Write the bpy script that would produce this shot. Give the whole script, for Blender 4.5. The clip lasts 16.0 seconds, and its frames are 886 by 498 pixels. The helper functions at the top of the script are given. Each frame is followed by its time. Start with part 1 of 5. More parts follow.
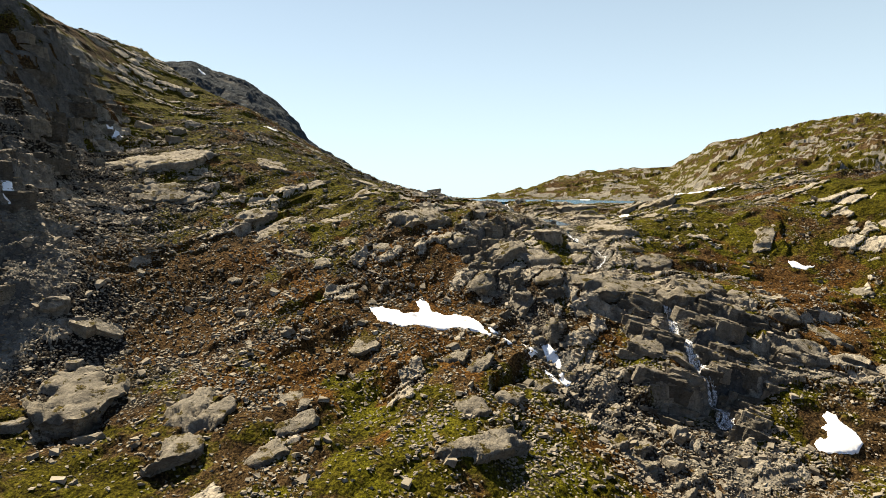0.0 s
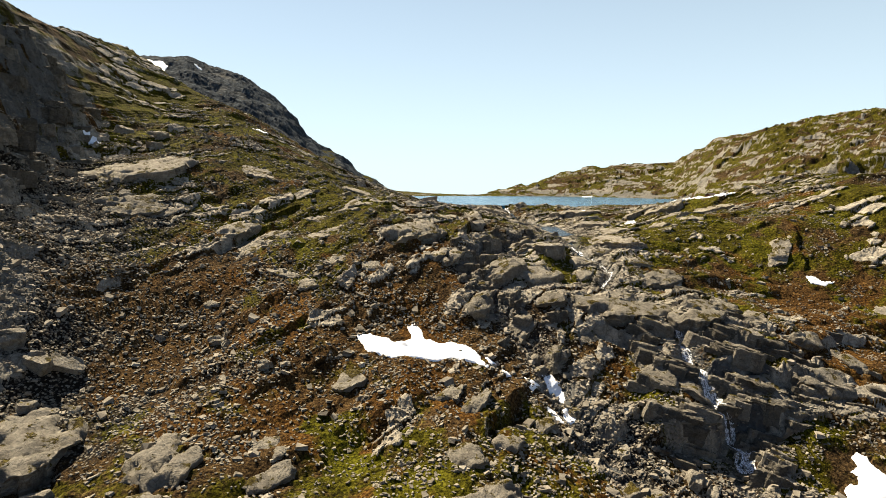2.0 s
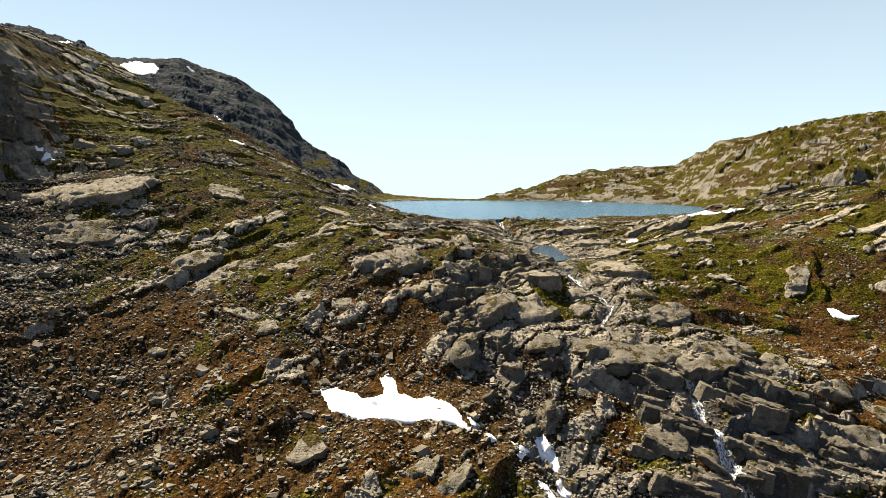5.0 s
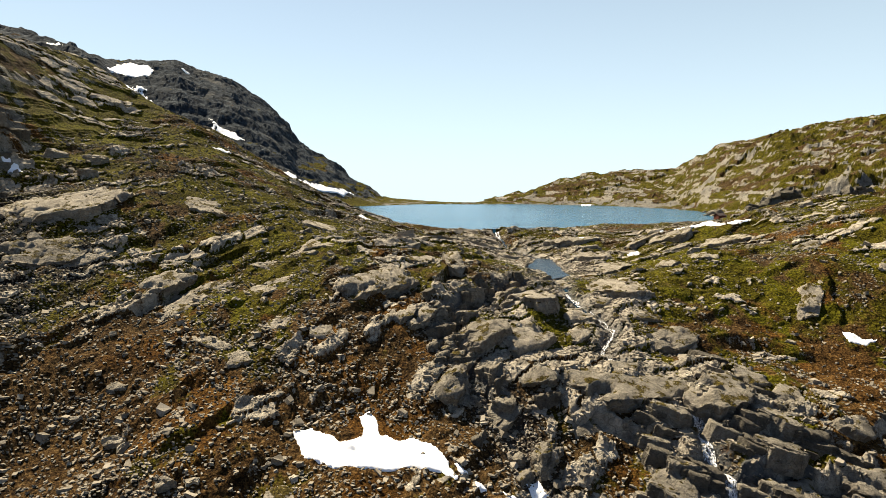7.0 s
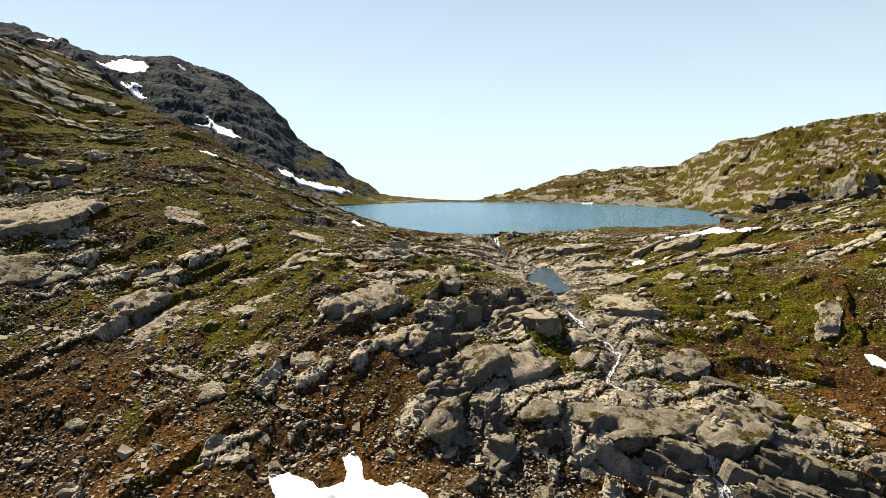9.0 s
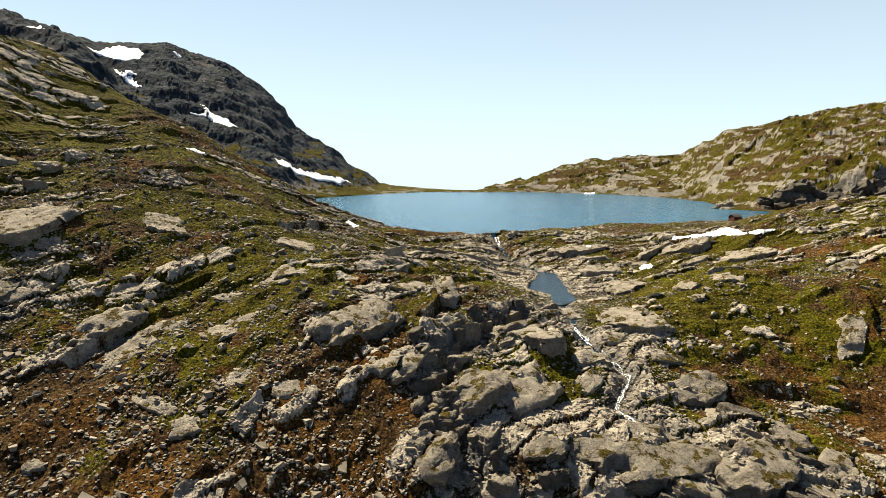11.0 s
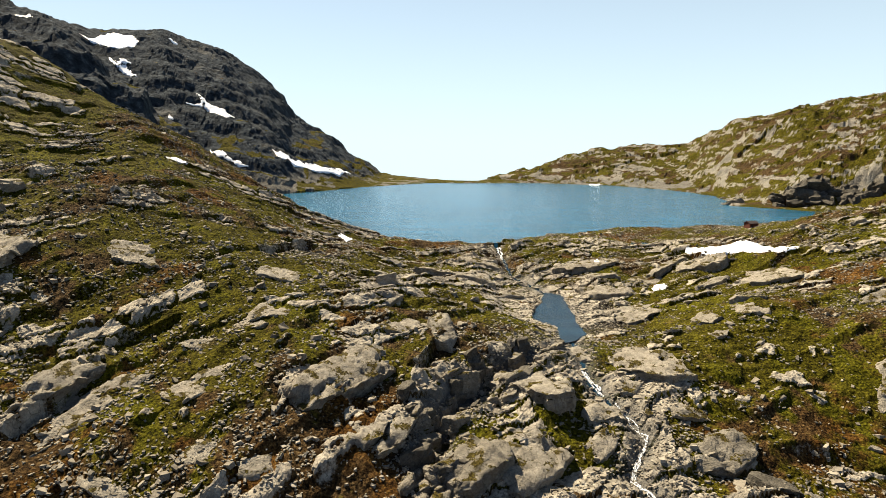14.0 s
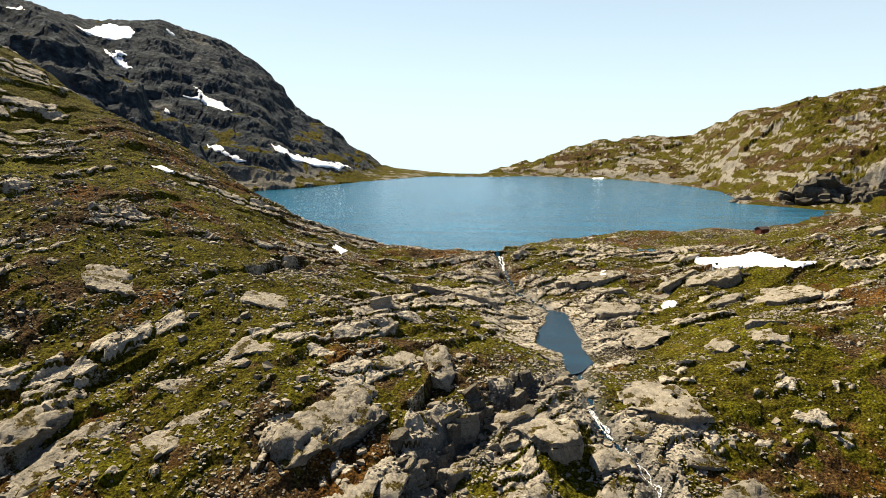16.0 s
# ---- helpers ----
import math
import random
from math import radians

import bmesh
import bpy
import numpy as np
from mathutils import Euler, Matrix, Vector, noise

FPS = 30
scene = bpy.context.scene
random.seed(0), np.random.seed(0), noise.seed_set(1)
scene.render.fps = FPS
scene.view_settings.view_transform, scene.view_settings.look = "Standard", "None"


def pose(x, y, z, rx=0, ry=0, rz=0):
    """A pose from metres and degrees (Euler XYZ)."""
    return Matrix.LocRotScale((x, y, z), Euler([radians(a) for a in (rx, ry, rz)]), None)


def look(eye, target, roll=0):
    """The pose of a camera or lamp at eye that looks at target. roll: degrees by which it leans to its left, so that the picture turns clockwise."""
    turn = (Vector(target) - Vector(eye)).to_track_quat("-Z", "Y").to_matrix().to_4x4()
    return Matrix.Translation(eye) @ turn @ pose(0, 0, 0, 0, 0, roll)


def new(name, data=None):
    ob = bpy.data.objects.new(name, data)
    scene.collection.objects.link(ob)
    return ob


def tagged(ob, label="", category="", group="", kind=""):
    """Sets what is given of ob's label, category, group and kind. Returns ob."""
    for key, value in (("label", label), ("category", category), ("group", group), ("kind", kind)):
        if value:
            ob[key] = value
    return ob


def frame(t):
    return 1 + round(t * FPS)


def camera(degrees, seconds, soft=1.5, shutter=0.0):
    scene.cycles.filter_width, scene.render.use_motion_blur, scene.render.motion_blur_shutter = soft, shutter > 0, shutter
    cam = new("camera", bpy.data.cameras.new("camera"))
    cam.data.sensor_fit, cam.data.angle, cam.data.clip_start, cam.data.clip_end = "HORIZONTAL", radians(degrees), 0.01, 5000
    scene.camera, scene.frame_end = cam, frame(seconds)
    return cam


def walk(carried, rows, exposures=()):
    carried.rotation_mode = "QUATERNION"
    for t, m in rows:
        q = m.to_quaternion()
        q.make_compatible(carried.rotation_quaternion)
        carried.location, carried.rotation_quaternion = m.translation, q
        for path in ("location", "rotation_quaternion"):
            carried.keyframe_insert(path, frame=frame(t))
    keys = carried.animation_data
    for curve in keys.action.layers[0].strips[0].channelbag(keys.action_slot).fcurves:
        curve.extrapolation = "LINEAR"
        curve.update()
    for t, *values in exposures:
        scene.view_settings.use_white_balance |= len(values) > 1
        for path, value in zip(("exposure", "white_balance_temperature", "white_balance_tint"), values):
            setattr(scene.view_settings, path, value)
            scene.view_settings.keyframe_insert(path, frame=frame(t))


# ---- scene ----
cam = camera(71.2, 16.0, soft=0.7)
PATH = [
    (0, (1.348, -1.773, 8.314), (1.304, 0.218, 8.136), 0.43),
    (0.5, (1.520, 1.265, 9.759), (1.474, 3.255, 9.562), 0.41),
    (1, (1.835, 4.454, 11.144), (1.788, 6.443, 10.942), 0.39),
    (1.5, (2.273, 7.721, 12.466), (2.226, 9.710, 12.265), 0.37),
    (2, (2.814, 11.011, 13.725), (2.766, 13.000, 13.526), 0.36),
    (2.5, (3.433, 14.283, 14.922), (3.385, 16.272, 14.724), 0.35),
    (3, (4.109, 17.510, 16.060), (4.060, 19.499, 15.862), 0.34),
    (3.5, (4.816, 20.676, 17.143), (4.768, 22.665, 16.944), 0.34),
    (4, (5.536, 23.771, 18.177), (5.488, 25.761, 17.977), 0.33),
    (6.5, (8.705, 38.316, 22.889), (8.658, 40.306, 22.694), 0.35),
    (7, (9.174, 41.102, 23.808), (9.128, 43.092, 23.613), 0.36),
    (7.5, (9.579, 43.873, 24.744), (9.532, 45.863, 24.549), 0.37),
    (8, (9.919, 46.640, 25.709), (9.872, 48.629, 25.511), 0.38),
    (8.5, (10.200, 49.408, 26.711), (10.153, 51.398, 26.509), 0.39),
    (9, (10.429, 52.186, 27.763), (10.382, 54.174, 27.553), 0.40),
    (11.5, (11.179, 66.242, 34.007), (11.129, 68.223, 33.742), 0.45),
    (12, (11.332, 69.066, 35.482), (11.280, 71.047, 35.206), 0.46),
    (12.5, (11.506, 71.883, 37.031), (11.453, 73.862, 36.746), 0.47),
    (13, (11.707, 74.688, 38.647), (11.652, 76.665, 38.354), 0.47),
    (13.5, (11.931, 77.476, 40.319), (11.875, 79.453, 40.020), 0.48),
    (14, (12.170, 80.248, 42.033), (12.112, 82.224, 41.729), 0.48),
    (14.5, (12.407, 83.009, 43.771), (12.348, 84.984, 43.459), 0.49),
    (15, (12.615, 85.768, 45.507), (12.554, 87.742, 45.187), 0.49),
    (15.5, (12.756, 88.545, 47.211), (12.694, 90.517, 46.882), 0.48),
    (16, (12.779, 91.367, 48.850), (12.715, 93.337, 48.509), 0.48),
]
walk(cam, [(t, look(eye, target, roll)) for t, eye, target, roll in PATH])

# ---- light ----
SUN_AZIMUTH, SUN_HEIGHT = -44.0, 50.0   # degrees: from straight ahead to the right, above the horizon
scene.view_settings.exposure = 1.48
world = bpy.data.worlds.new("sky")
scene.world = world
world.use_nodes = True
wn, wl = world.node_tree.nodes, world.node_tree.links
wn.clear()
w_out = wn.new("ShaderNodeOutputWorld")
w_bg = wn.new("ShaderNodeBackground")
w_sky = wn.new("ShaderNodeTexSky")
w_sky.sky_type = "NISHITA"
w_sky.sun_disc = False
w_sky.sun_elevation = radians(SUN_HEIGHT)
w_sky.sun_rotation = radians(SUN_AZIMUTH)
w_sky.altitude = 1200
w_sky.air_density = 0.6
w_sky.dust_density = 0.5
w_sky.ozone_density = 2.2
w_bg.inputs["Strength"].default_value = 0.05
w_co = wn.new("ShaderNodeTexCoord")
w_sep = wn.new("ShaderNodeSeparateXYZ")
w_max = wn.new("ShaderNodeMath")
w_max.operation = "MAXIMUM"
w_max.inputs[1].default_value = 0.004
w_com = wn.new("ShaderNodeCombineXYZ")
wl.new(w_co.outputs["Generated"], w_sep.inputs[0])
wl.new(w_sep.outputs["X"], w_com.inputs["X"])
wl.new(w_sep.outputs["Y"], w_com.inputs["Y"])
wl.new(w_sep.outputs["Z"], w_max.inputs[0])
wl.new(w_max.outputs[0], w_com.inputs["Z"])
wl.new(w_com.outputs[0], w_sky.inputs[0])
w_dim = wn.new("ShaderNodeMath")
w_dim.operation = "MULTIPLY"
w_dim.inputs[1].default_value = -2.3
w_exp = wn.new("ShaderNodeMath")
w_exp.operation = "EXPONENT"
w_haze = wn.new("ShaderNodeMix")
w_haze.data_type = "RGBA"
w_haze.inputs[7].default_value = (6.3, 7.7, 8.05, 1)
wl.new(w_max.outputs[0], w_dim.inputs[0])
wl.new(w_dim.outputs[0], w_exp.inputs[0])
w_side = wn.new("ShaderNodeMapRange")
w_side.inputs["From Min"].default_value = -0.3
w_side.inputs["From Max"].default_value = 0.75
w_side.inputs["To Min"].default_value = 0.12
w_side.inputs["To Max"].default_value = 1.0
w_mul = wn.new("ShaderNodeMath")
w_mul.operation = "MULTIPLY"
wl.new(w_sep.outputs["Y"], w_side.inputs["Value"])
wl.new(w_side.outputs[0], w_mul.inputs[0])
wl.new(w_exp.outputs[0], w_mul.inputs[1])
wl.new(w_mul.outputs[0], w_haze.inputs[0])
wl.new(w_sky.outputs[0], w_haze.inputs[6])
wl.new(w_haze.outputs[2], w_bg.inputs["Color"])
wl.new(w_bg.outputs[0], w_out.inputs["Surface"])

sun_data = bpy.data.lights.new("sun", "SUN")
sun_data.energy = 5.0
sun_data.angle = radians(0.55)
sun_data.color = (1.0, 0.88, 0.68)
sun = new("sun", sun_data)
az, el = radians(SUN_AZIMUTH), radians(SUN_HEIGHT)
SUN_DIR = Vector((math.sin(az) * math.cos(el), math.cos(az) * math.cos(el), math.sin(el)))
sun.matrix_world = Matrix.Translation((0, 0, 400)) @ SUN_DIR.to_track_quat("Z", "Y").to_matrix().to_4x4()

# ---- noise on arrays ----
RNG = np.random.RandomState(7)
LATTICE = RNG.rand(256, 256)


def vnoise(x, y, k=0):
    """Smooth value noise, -1..1, one unit a cell."""
    x, y = x + 37.3 * k, y + 91.7 * k
    xi, yi = np.floor(x).astype(int), np.floor(y).astype(int)
    fx, fy = x - xi, y - yi
    fx, fy = fx * fx * fx * (fx * (fx * 6 - 15) + 10), fy * fy * fy * (fy * (fy * 6 - 15) + 10)
    x0, x1, y0, y1 = xi & 255, (xi + 1) & 255, yi & 255, (yi + 1) & 255
    a = LATTICE[x0, y0] * (1 - fx) + LATTICE[x1, y0] * fx
    b = LATTICE[x0, y1] * (1 - fx) + LATTICE[x1, y1] * fx
    return 2 * (a * (1 - fy) + b * fy) - 1


def fbm(x, y, size, octaves, k=0, gain=0.5):
    total, amp = 0.0, 1.0
    for o in range(octaves):
        total = total + amp * vnoise(x / size, y / size, k + o)
        size, amp = size * 0.47, amp * gain
    return total


def blocks(x, y, size, k=0):
    return plates(x, y, size, k)[:2]


def plates(x, y, size, k=0):
    """Rock broken into blocks: how far from the nearest joint (in cells), each block's own number 0..1, the way from its middle (in cells)."""
    x, y = x / size, y / size
    xi, yi = np.floor(x).astype(int), np.floor(y).astype(int)
    f1, f2, own = np.full(x.shape, 9.0), np.full(x.shape, 9.0), np.zeros(x.shape)
    ou, ov = np.zeros(x.shape), np.zeros(x.shape)
    for dx in (-1, 0, 1):
        for dy in (-1, 0, 1):
            cx, cy = xi + dx, yi + dy
            a, b = LATTICE[(cx + 17 * k) & 255, cy & 255], LATTICE[(cx + 71 + 13 * k) & 255, (cy + 29) & 255]
            px, py = x - cx - 0.15 - 0.7 * a, y - cy - 0.15 - 0.7 * b
            d = np.hypot(px, py)
            f2 = np.where(d < f1, f1, np.minimum(f2, d))
            own = np.where(d < f1, LATTICE[(cx + 5) & 255, (cy + 111 + k) & 255], own)
            ou, ov = np.where(d < f1, px, ou), np.where(d < f1, py, ov)
            f1 = np.minimum(f1, d)
    return f2 - f1, own, ou, ov


def smooth(a, b, v):
    s = np.clip((v - a) / (b - a), 0, 1)
    return s * s * (3 - 2 * s)


def near(x, y, px, py, rx, ry=None, turn=0.0):
    """A soft spot of 1 round (px, py), turned by degrees."""
    ry = ry or rx
    c, s = math.cos(radians(turn)), math.sin(radians(turn))
    u, v = (x - px) * c + (y - py) * s, -(x - px) * s + (y - py) * c
    return np.exp(-0.5 * ((u / rx) ** 2 + (v / ry) ** 2))


def line_distance(x, y, pts):
    """Distance to a line of points, and how far along it the nearest place lies, 0..1."""
    best, where = np.full(np.shape(x), 1e9), np.zeros(np.shape(x))
    steps = np.cumsum([0] + [math.hypot(b[0] - a[0], b[1] - a[1]) for a, b in zip(pts, pts[1:])])
    for k, (a, b) in enumerate(zip(pts, pts[1:])):
        dx, dy = b[0] - a[0], b[1] - a[1]
        s = np.clip(((x - a[0]) * dx + (y - a[1]) * dy) / (dx * dx + dy * dy), 0, 1)
        d = np.hypot(x - a[0] - s * dx, y - a[1] - s * dy)
        w = (steps[k] + s * (steps[k + 1] - steps[k])) / steps[-1]
        where = np.where(d < best, w, where)
        best = np.minimum(best, d)
    return best, where


def inside(x, y, poly):
    hit = np.zeros(np.shape(x), bool)
    for (ax, ay), (bx, by) in zip(poly, poly[1:] + poly[:1]):
        cross = (ay > y) != (by > y)
        hit ^= cross & (x < (bx - ax) * (y - ay) / ((by - ay) or 1e-9) + ax)
    return hit


# ---- the lie of the land ----
# broad swells of the threshold in front of the lake, one every 40 m
SWELL_HEIGHTS = [
    [28.7, 1.2, 4.0, 2.5, -1.9, 1.2, 0.0, 6.9, 2.4, -2.1, 8.6],
    [25.9, 0.8, 4.5, -2.3, 0.2, 7.8, -12.9, -7.9, -0.6, 2.4, 6.2],
    [31.4, 10.5, 9.9, 1.6, 1.1, -0.4, -1.0, 3.6, -4.1, 1.9, 6.1],
    [41.7, 13.8, 3.7, 6.5, 8.0, 5.4, 4.6, 1.8, -7.8, 3.9, 7.7],
    [52.6, 15.0, 7.2, 9.4, 5.5, 6.7, 0.8, 6.0, 7.0, 11.5, 6.3],
    [46.5, 3.5, 14.1, 12.0, 5.5, 3.5, -1.8, 1.8, 5.4, 6.0, 10.4],
    [37.1, -0.8, 15.6, 5.4, 0.6, 0.4, 1.4, -0.5, 5.8, 3.0, 8.7],
    [36.9, 15.9, 24.0, 6.0, 3.0, -2.2, 3.0, -3.4, 0.9, 4.5, 6.1],
    [30.5, 6.5, -0.7, -6.7, -0.6, -2.7, 1.4, -2.0, -1.2, 3.7, 4.6],
]
SWELLS = np.array(SWELL_HEIGHTS)
# knolls and hollows about 11 m in radius
KNOLLS = [(-97, 209, 3.6), (-87, 128, 7.3), (-122, 173, 7.9), (-150, 225, 9.6), (-159, 248, -8.0), (-105, 150, 5.0), (-122, 207, -4.6), (-85, 238,
          3.0), (-20, 119, -4.1), (-69, 134, -3.1), (10, 121, 3.3), (75, 226, 3.2), (-34, 144, 1.9), (102, 233, -3.5), (-130, 185,
          3.9), (88, 164, 2.1), (19, 186, -5.4), (19, 174, 4.8), (35, 143, -3.2), (-9, 153, -2.1), (-83, 215, 2.3), (-141, 237,
          -3.0), (-114, 177, -4.6), (92, 198, -1.8), (118, 222, 2.0), (50, 210, 1.6), (37, 160, 2.1), (-51, 199, -2.2), (-49, 225,
          1.7), (-46, 106, 1.9)]
# wider rises and dips, about 18 m in radius
RISES = [(50, 151, 2.2), (-8, 154, -1.6), (82, 168, -1.1), (-96, 191, 0.9), (-50, 145, -1.0), (83, 146, 1.9), (-30, 205, 2.0), (57, 159, 1.9), (-18, 171, 2.2), (75, 226, -1.3), (-40, 187, -0.9), (46, 182, -2.7), (107, 216, 1.2), (2, 181, 1.2), (5, 221, 1.0), (-35, 122, 0.9), (112, 202, -1.2), (97, 242, 3.9), (-43, 200, -1.1), (4, 116, -1.8), (81, 239, 3.0), (25, 133, -1.2), (-36, 146, -0.8), (15, 267, 1.5), (27, 314, 2.4), (61, 215, 1.5), (59, 303, 1.5), (19, 251, 1.6), (37, 241, 1.7), (-110, 188, 3.0), (22, 147, -0.7)]
SHORE = [(-190, 690), (-150, 560), (-110, 460), (-62, 405), (-22, 378), (0, 360), (20, 356), (27, 346), (36, 370), (56, 396), (102, 424),
         (136, 436), (188, 456), (259, 526), (286, 566), (270, 592), (242, 618), (262, 662), (280, 740), (274, 828), (230, 950),
         (122, 1015), (45, 985), (-37, 985), (-112, 848), (-154, 738)]
STREAM = [(27, 348), (28, 336), (29.5, 309), (33, 294), (37.5, 288), (40.5, 280), (44, 264), (42, 245), (39.5, 227), (39.7, 212), (41, 206.5), (43.5, 201.5),
          (46.5, 197), (48, 193), (45, 187), (43, 183), (46, 178), (52, 173), (55, 166), (57, 160), (56.5, 153), (56.5, 148), (58, 144), (58, 139),
          (60, 137), (61.5, 134), (58, 126), (56, 108), (48, 70)]
GULLY = [(34, 224), (24, 211), (15, 199), (8, 189), (6, 178), (12, 166), (20, 155), (24, 145), (28, 134), (35, 121), (44, 106)]
POOL = [(40, 281), (45, 278), (44.5, 261), (44.5, 252), (44, 242), (44.3, 233.5), (41, 227.7), (37.3, 226), (37, 234), (36.4, 239), (33.6, 243), (31.6, 247),
        (34, 257.5), (37.3, 268)]
POOL_LEVEL = -3.0
# where the rock breaks off: from, to, and how deep the drop on its right-hand side
CLEFTS = [(-62.5, 173.2, -55.8, 191.3, 3.4), (-8.4, 185.3, -3.7, 198.5, 3.6), (1.8, 199.4, 9.8, 212.3, 3.2), (-93.7, 183.2, -81.4, 190.7, 2.6), (-59.1, 197.5, -47.3, 207.4, 1.5), (110.7, 204, 116, 221.0, 1.7), (31.6, 157.2, 45.5, 155.2, 3.0), (-72.1, 100.4, -62.9, 107.1, 4.0), (-43.4, 242.8, -35.5, 269.4, 2.6), (-45.8, 99.4, -42.3, 111.0, 2.5), (7.6, 119.0, 15.6, 132.7, 3.5)]
# far hills by bearing from the valley's mouth: bearing, distance of the foot, of the crest, height of the crest
MOUTH = (13.0, 91.0)
MOUNTAIN = [(-1.3, 480, 800, 250), (-0.75, 520, 760, 229), (-0.704, 540, 785, 221), (-0.65, 560, 810, 211), (-0.604, 580, 880, 215),
            (-0.53, 590, 920, 218), (-0.476, 590, 960, 224), (-0.44, 590, 1000, 219), (-0.385, 595, 1020, 206), (-0.348, 600, 1050, 185),
            (-0.32, 605, 1080, 168), (-0.293, 620, 1100, 141), (-0.275, 635, 1110, 112), (-0.247, 655, 1100, 91), (-0.211, 700, 1090, 71),
            (-0.179, 735, 1085, 36), (-0.129, 810, 1060, 9), (-0.074, 880, 990, 4), (-0.02, 895, 935, 2.5), (0.036, 900, 930, 2)]
BUTTRESS = [(-1.3, 420, 560, 230), (-0.75, 450, 600, 182), (-0.657, 455, 600, 167), (-0.626, 460, 600, 150), (-0.584, 470, 600, 131),
            (-0.565, 475, 600, 113), (-0.516, 480, 600, 105), (-0.503, 490, 600, 83), (-0.455, 500, 600, 64), (-0.412, 520, 600, 28), (-0.38, 540, 600, 2)]
RIGHT_HILL = [(0.02, 900, 930, 2), (0.0716, 925, 1000, 9), (0.126, 930, 1050, 29), (0.2, 885, 1100, 51), (0.254, 855, 1150, 62),
              (0.3, 805, 1190, 65), (0.36, 750, 1150, 64), (0.4, 690, 1040, 85), (0.43, 620, 1000, 97), (0.46, 575, 985, 106), (0.51, 530, 985, 116),
              (0.565, 490, 950, 112), (0.62, 465, 900, 112), (0.68, 425, 850, 111), (0.75, 390, 800, 111), (1.3, 330, 700, 140)]


def hill_face(x, y, rows, bulge, warp):
    dx, dy = x - MOUTH[0], np.maximum(y - MOUTH[1], 1.0)
    b = dx / dy + warp * 0.0006
    d = dy + warp
    rb, rf, rc, rz = np.array(rows).T
    foot, crest, top = np.interp(b, rb, rf), np.interp(b, rb, rc), np.interp(b, rb, rz)
    s = (d - foot) / (crest - foot)
    up = np.clip(s, 0, 1)
    z = top * (bulge * (1 - (1 - up) ** 1.8) + (1 - bulge) * up)
    z = np.where(s > 1, top - 0.12 * (d - crest) - 0.0006 * np.clip(d - crest, 0, 400) ** 2, z)
    return np.where(s < 0, -40.0, z)


def terraces(z, step, steep):
    """Steps in the rock: level treads and steep risers."""
    k = np.floor(z / step)
    f = z / step - k
    return step * (k + np.where(f < steep, f * 0.25 / steep, 0.25 + (f - steep) * 0.75 / (1 - steep)))


def broad(x, y):
    """The ground without rock steps and small forms."""
    gx = np.exp(-0.5 * ((x[..., None] - np.arange(-190, 211, 40)) / 33.0) ** 2)
    gy = np.exp(-0.5 * ((y[..., None] - np.arange(60, 381, 40)) / 33.0) ** 2)
    z = -45 + 0.17 * np.clip(y - 60, 0, 280) + np.einsum("...j,ji,...i->...", gy, SWELLS, gx)
    for kx, ky, kz in KNOLLS:
        z = z + kz * np.exp(-((x - kx) ** 2 + (y - ky) ** 2) / 242.0)
    for kx, ky, kz in RISES:
        z = z + kz * np.exp(-((x - kx) ** 2 + (y - ky) ** 2) / 338.0)
    z = z + 0.45 * np.clip(-205 - x, 0, 160) + 0.16 * np.clip(x - 215, 0, 200)
    return z


def slabs(x, y):
    """Saw-toothed rock slabs: the rise over the ground, and how near to a broken edge."""
    total, edge = 0.0, 0.0
    side = smooth(30, 75, x)
    for nx, ny, share in ((0.78, -0.62, 1 - side), (0.3, -0.954, side)):
        for size, rise, k in ((30.0, 2.0, 0), (13.0, 1.2, 5), (5.5, 0.45, 9)):
            u = (nx * x + ny * y + 0.34 * size * fbm(x, y, size * 1.7, 3, 101 + k)) / size
            f = u - np.floor(u)
            saw = np.where(f < 0.86, f / 0.86, (1 - f) / 0.14)
            mask = share * smooth(-0.1, 0.45, fbm(x, y, size * 1.3, 3, 111 + k))
            total = total + rise * mask * (saw - 0.35)
            edge = np.maximum(edge, mask * smooth(0.35, 0.9, saw))
    return total, edge


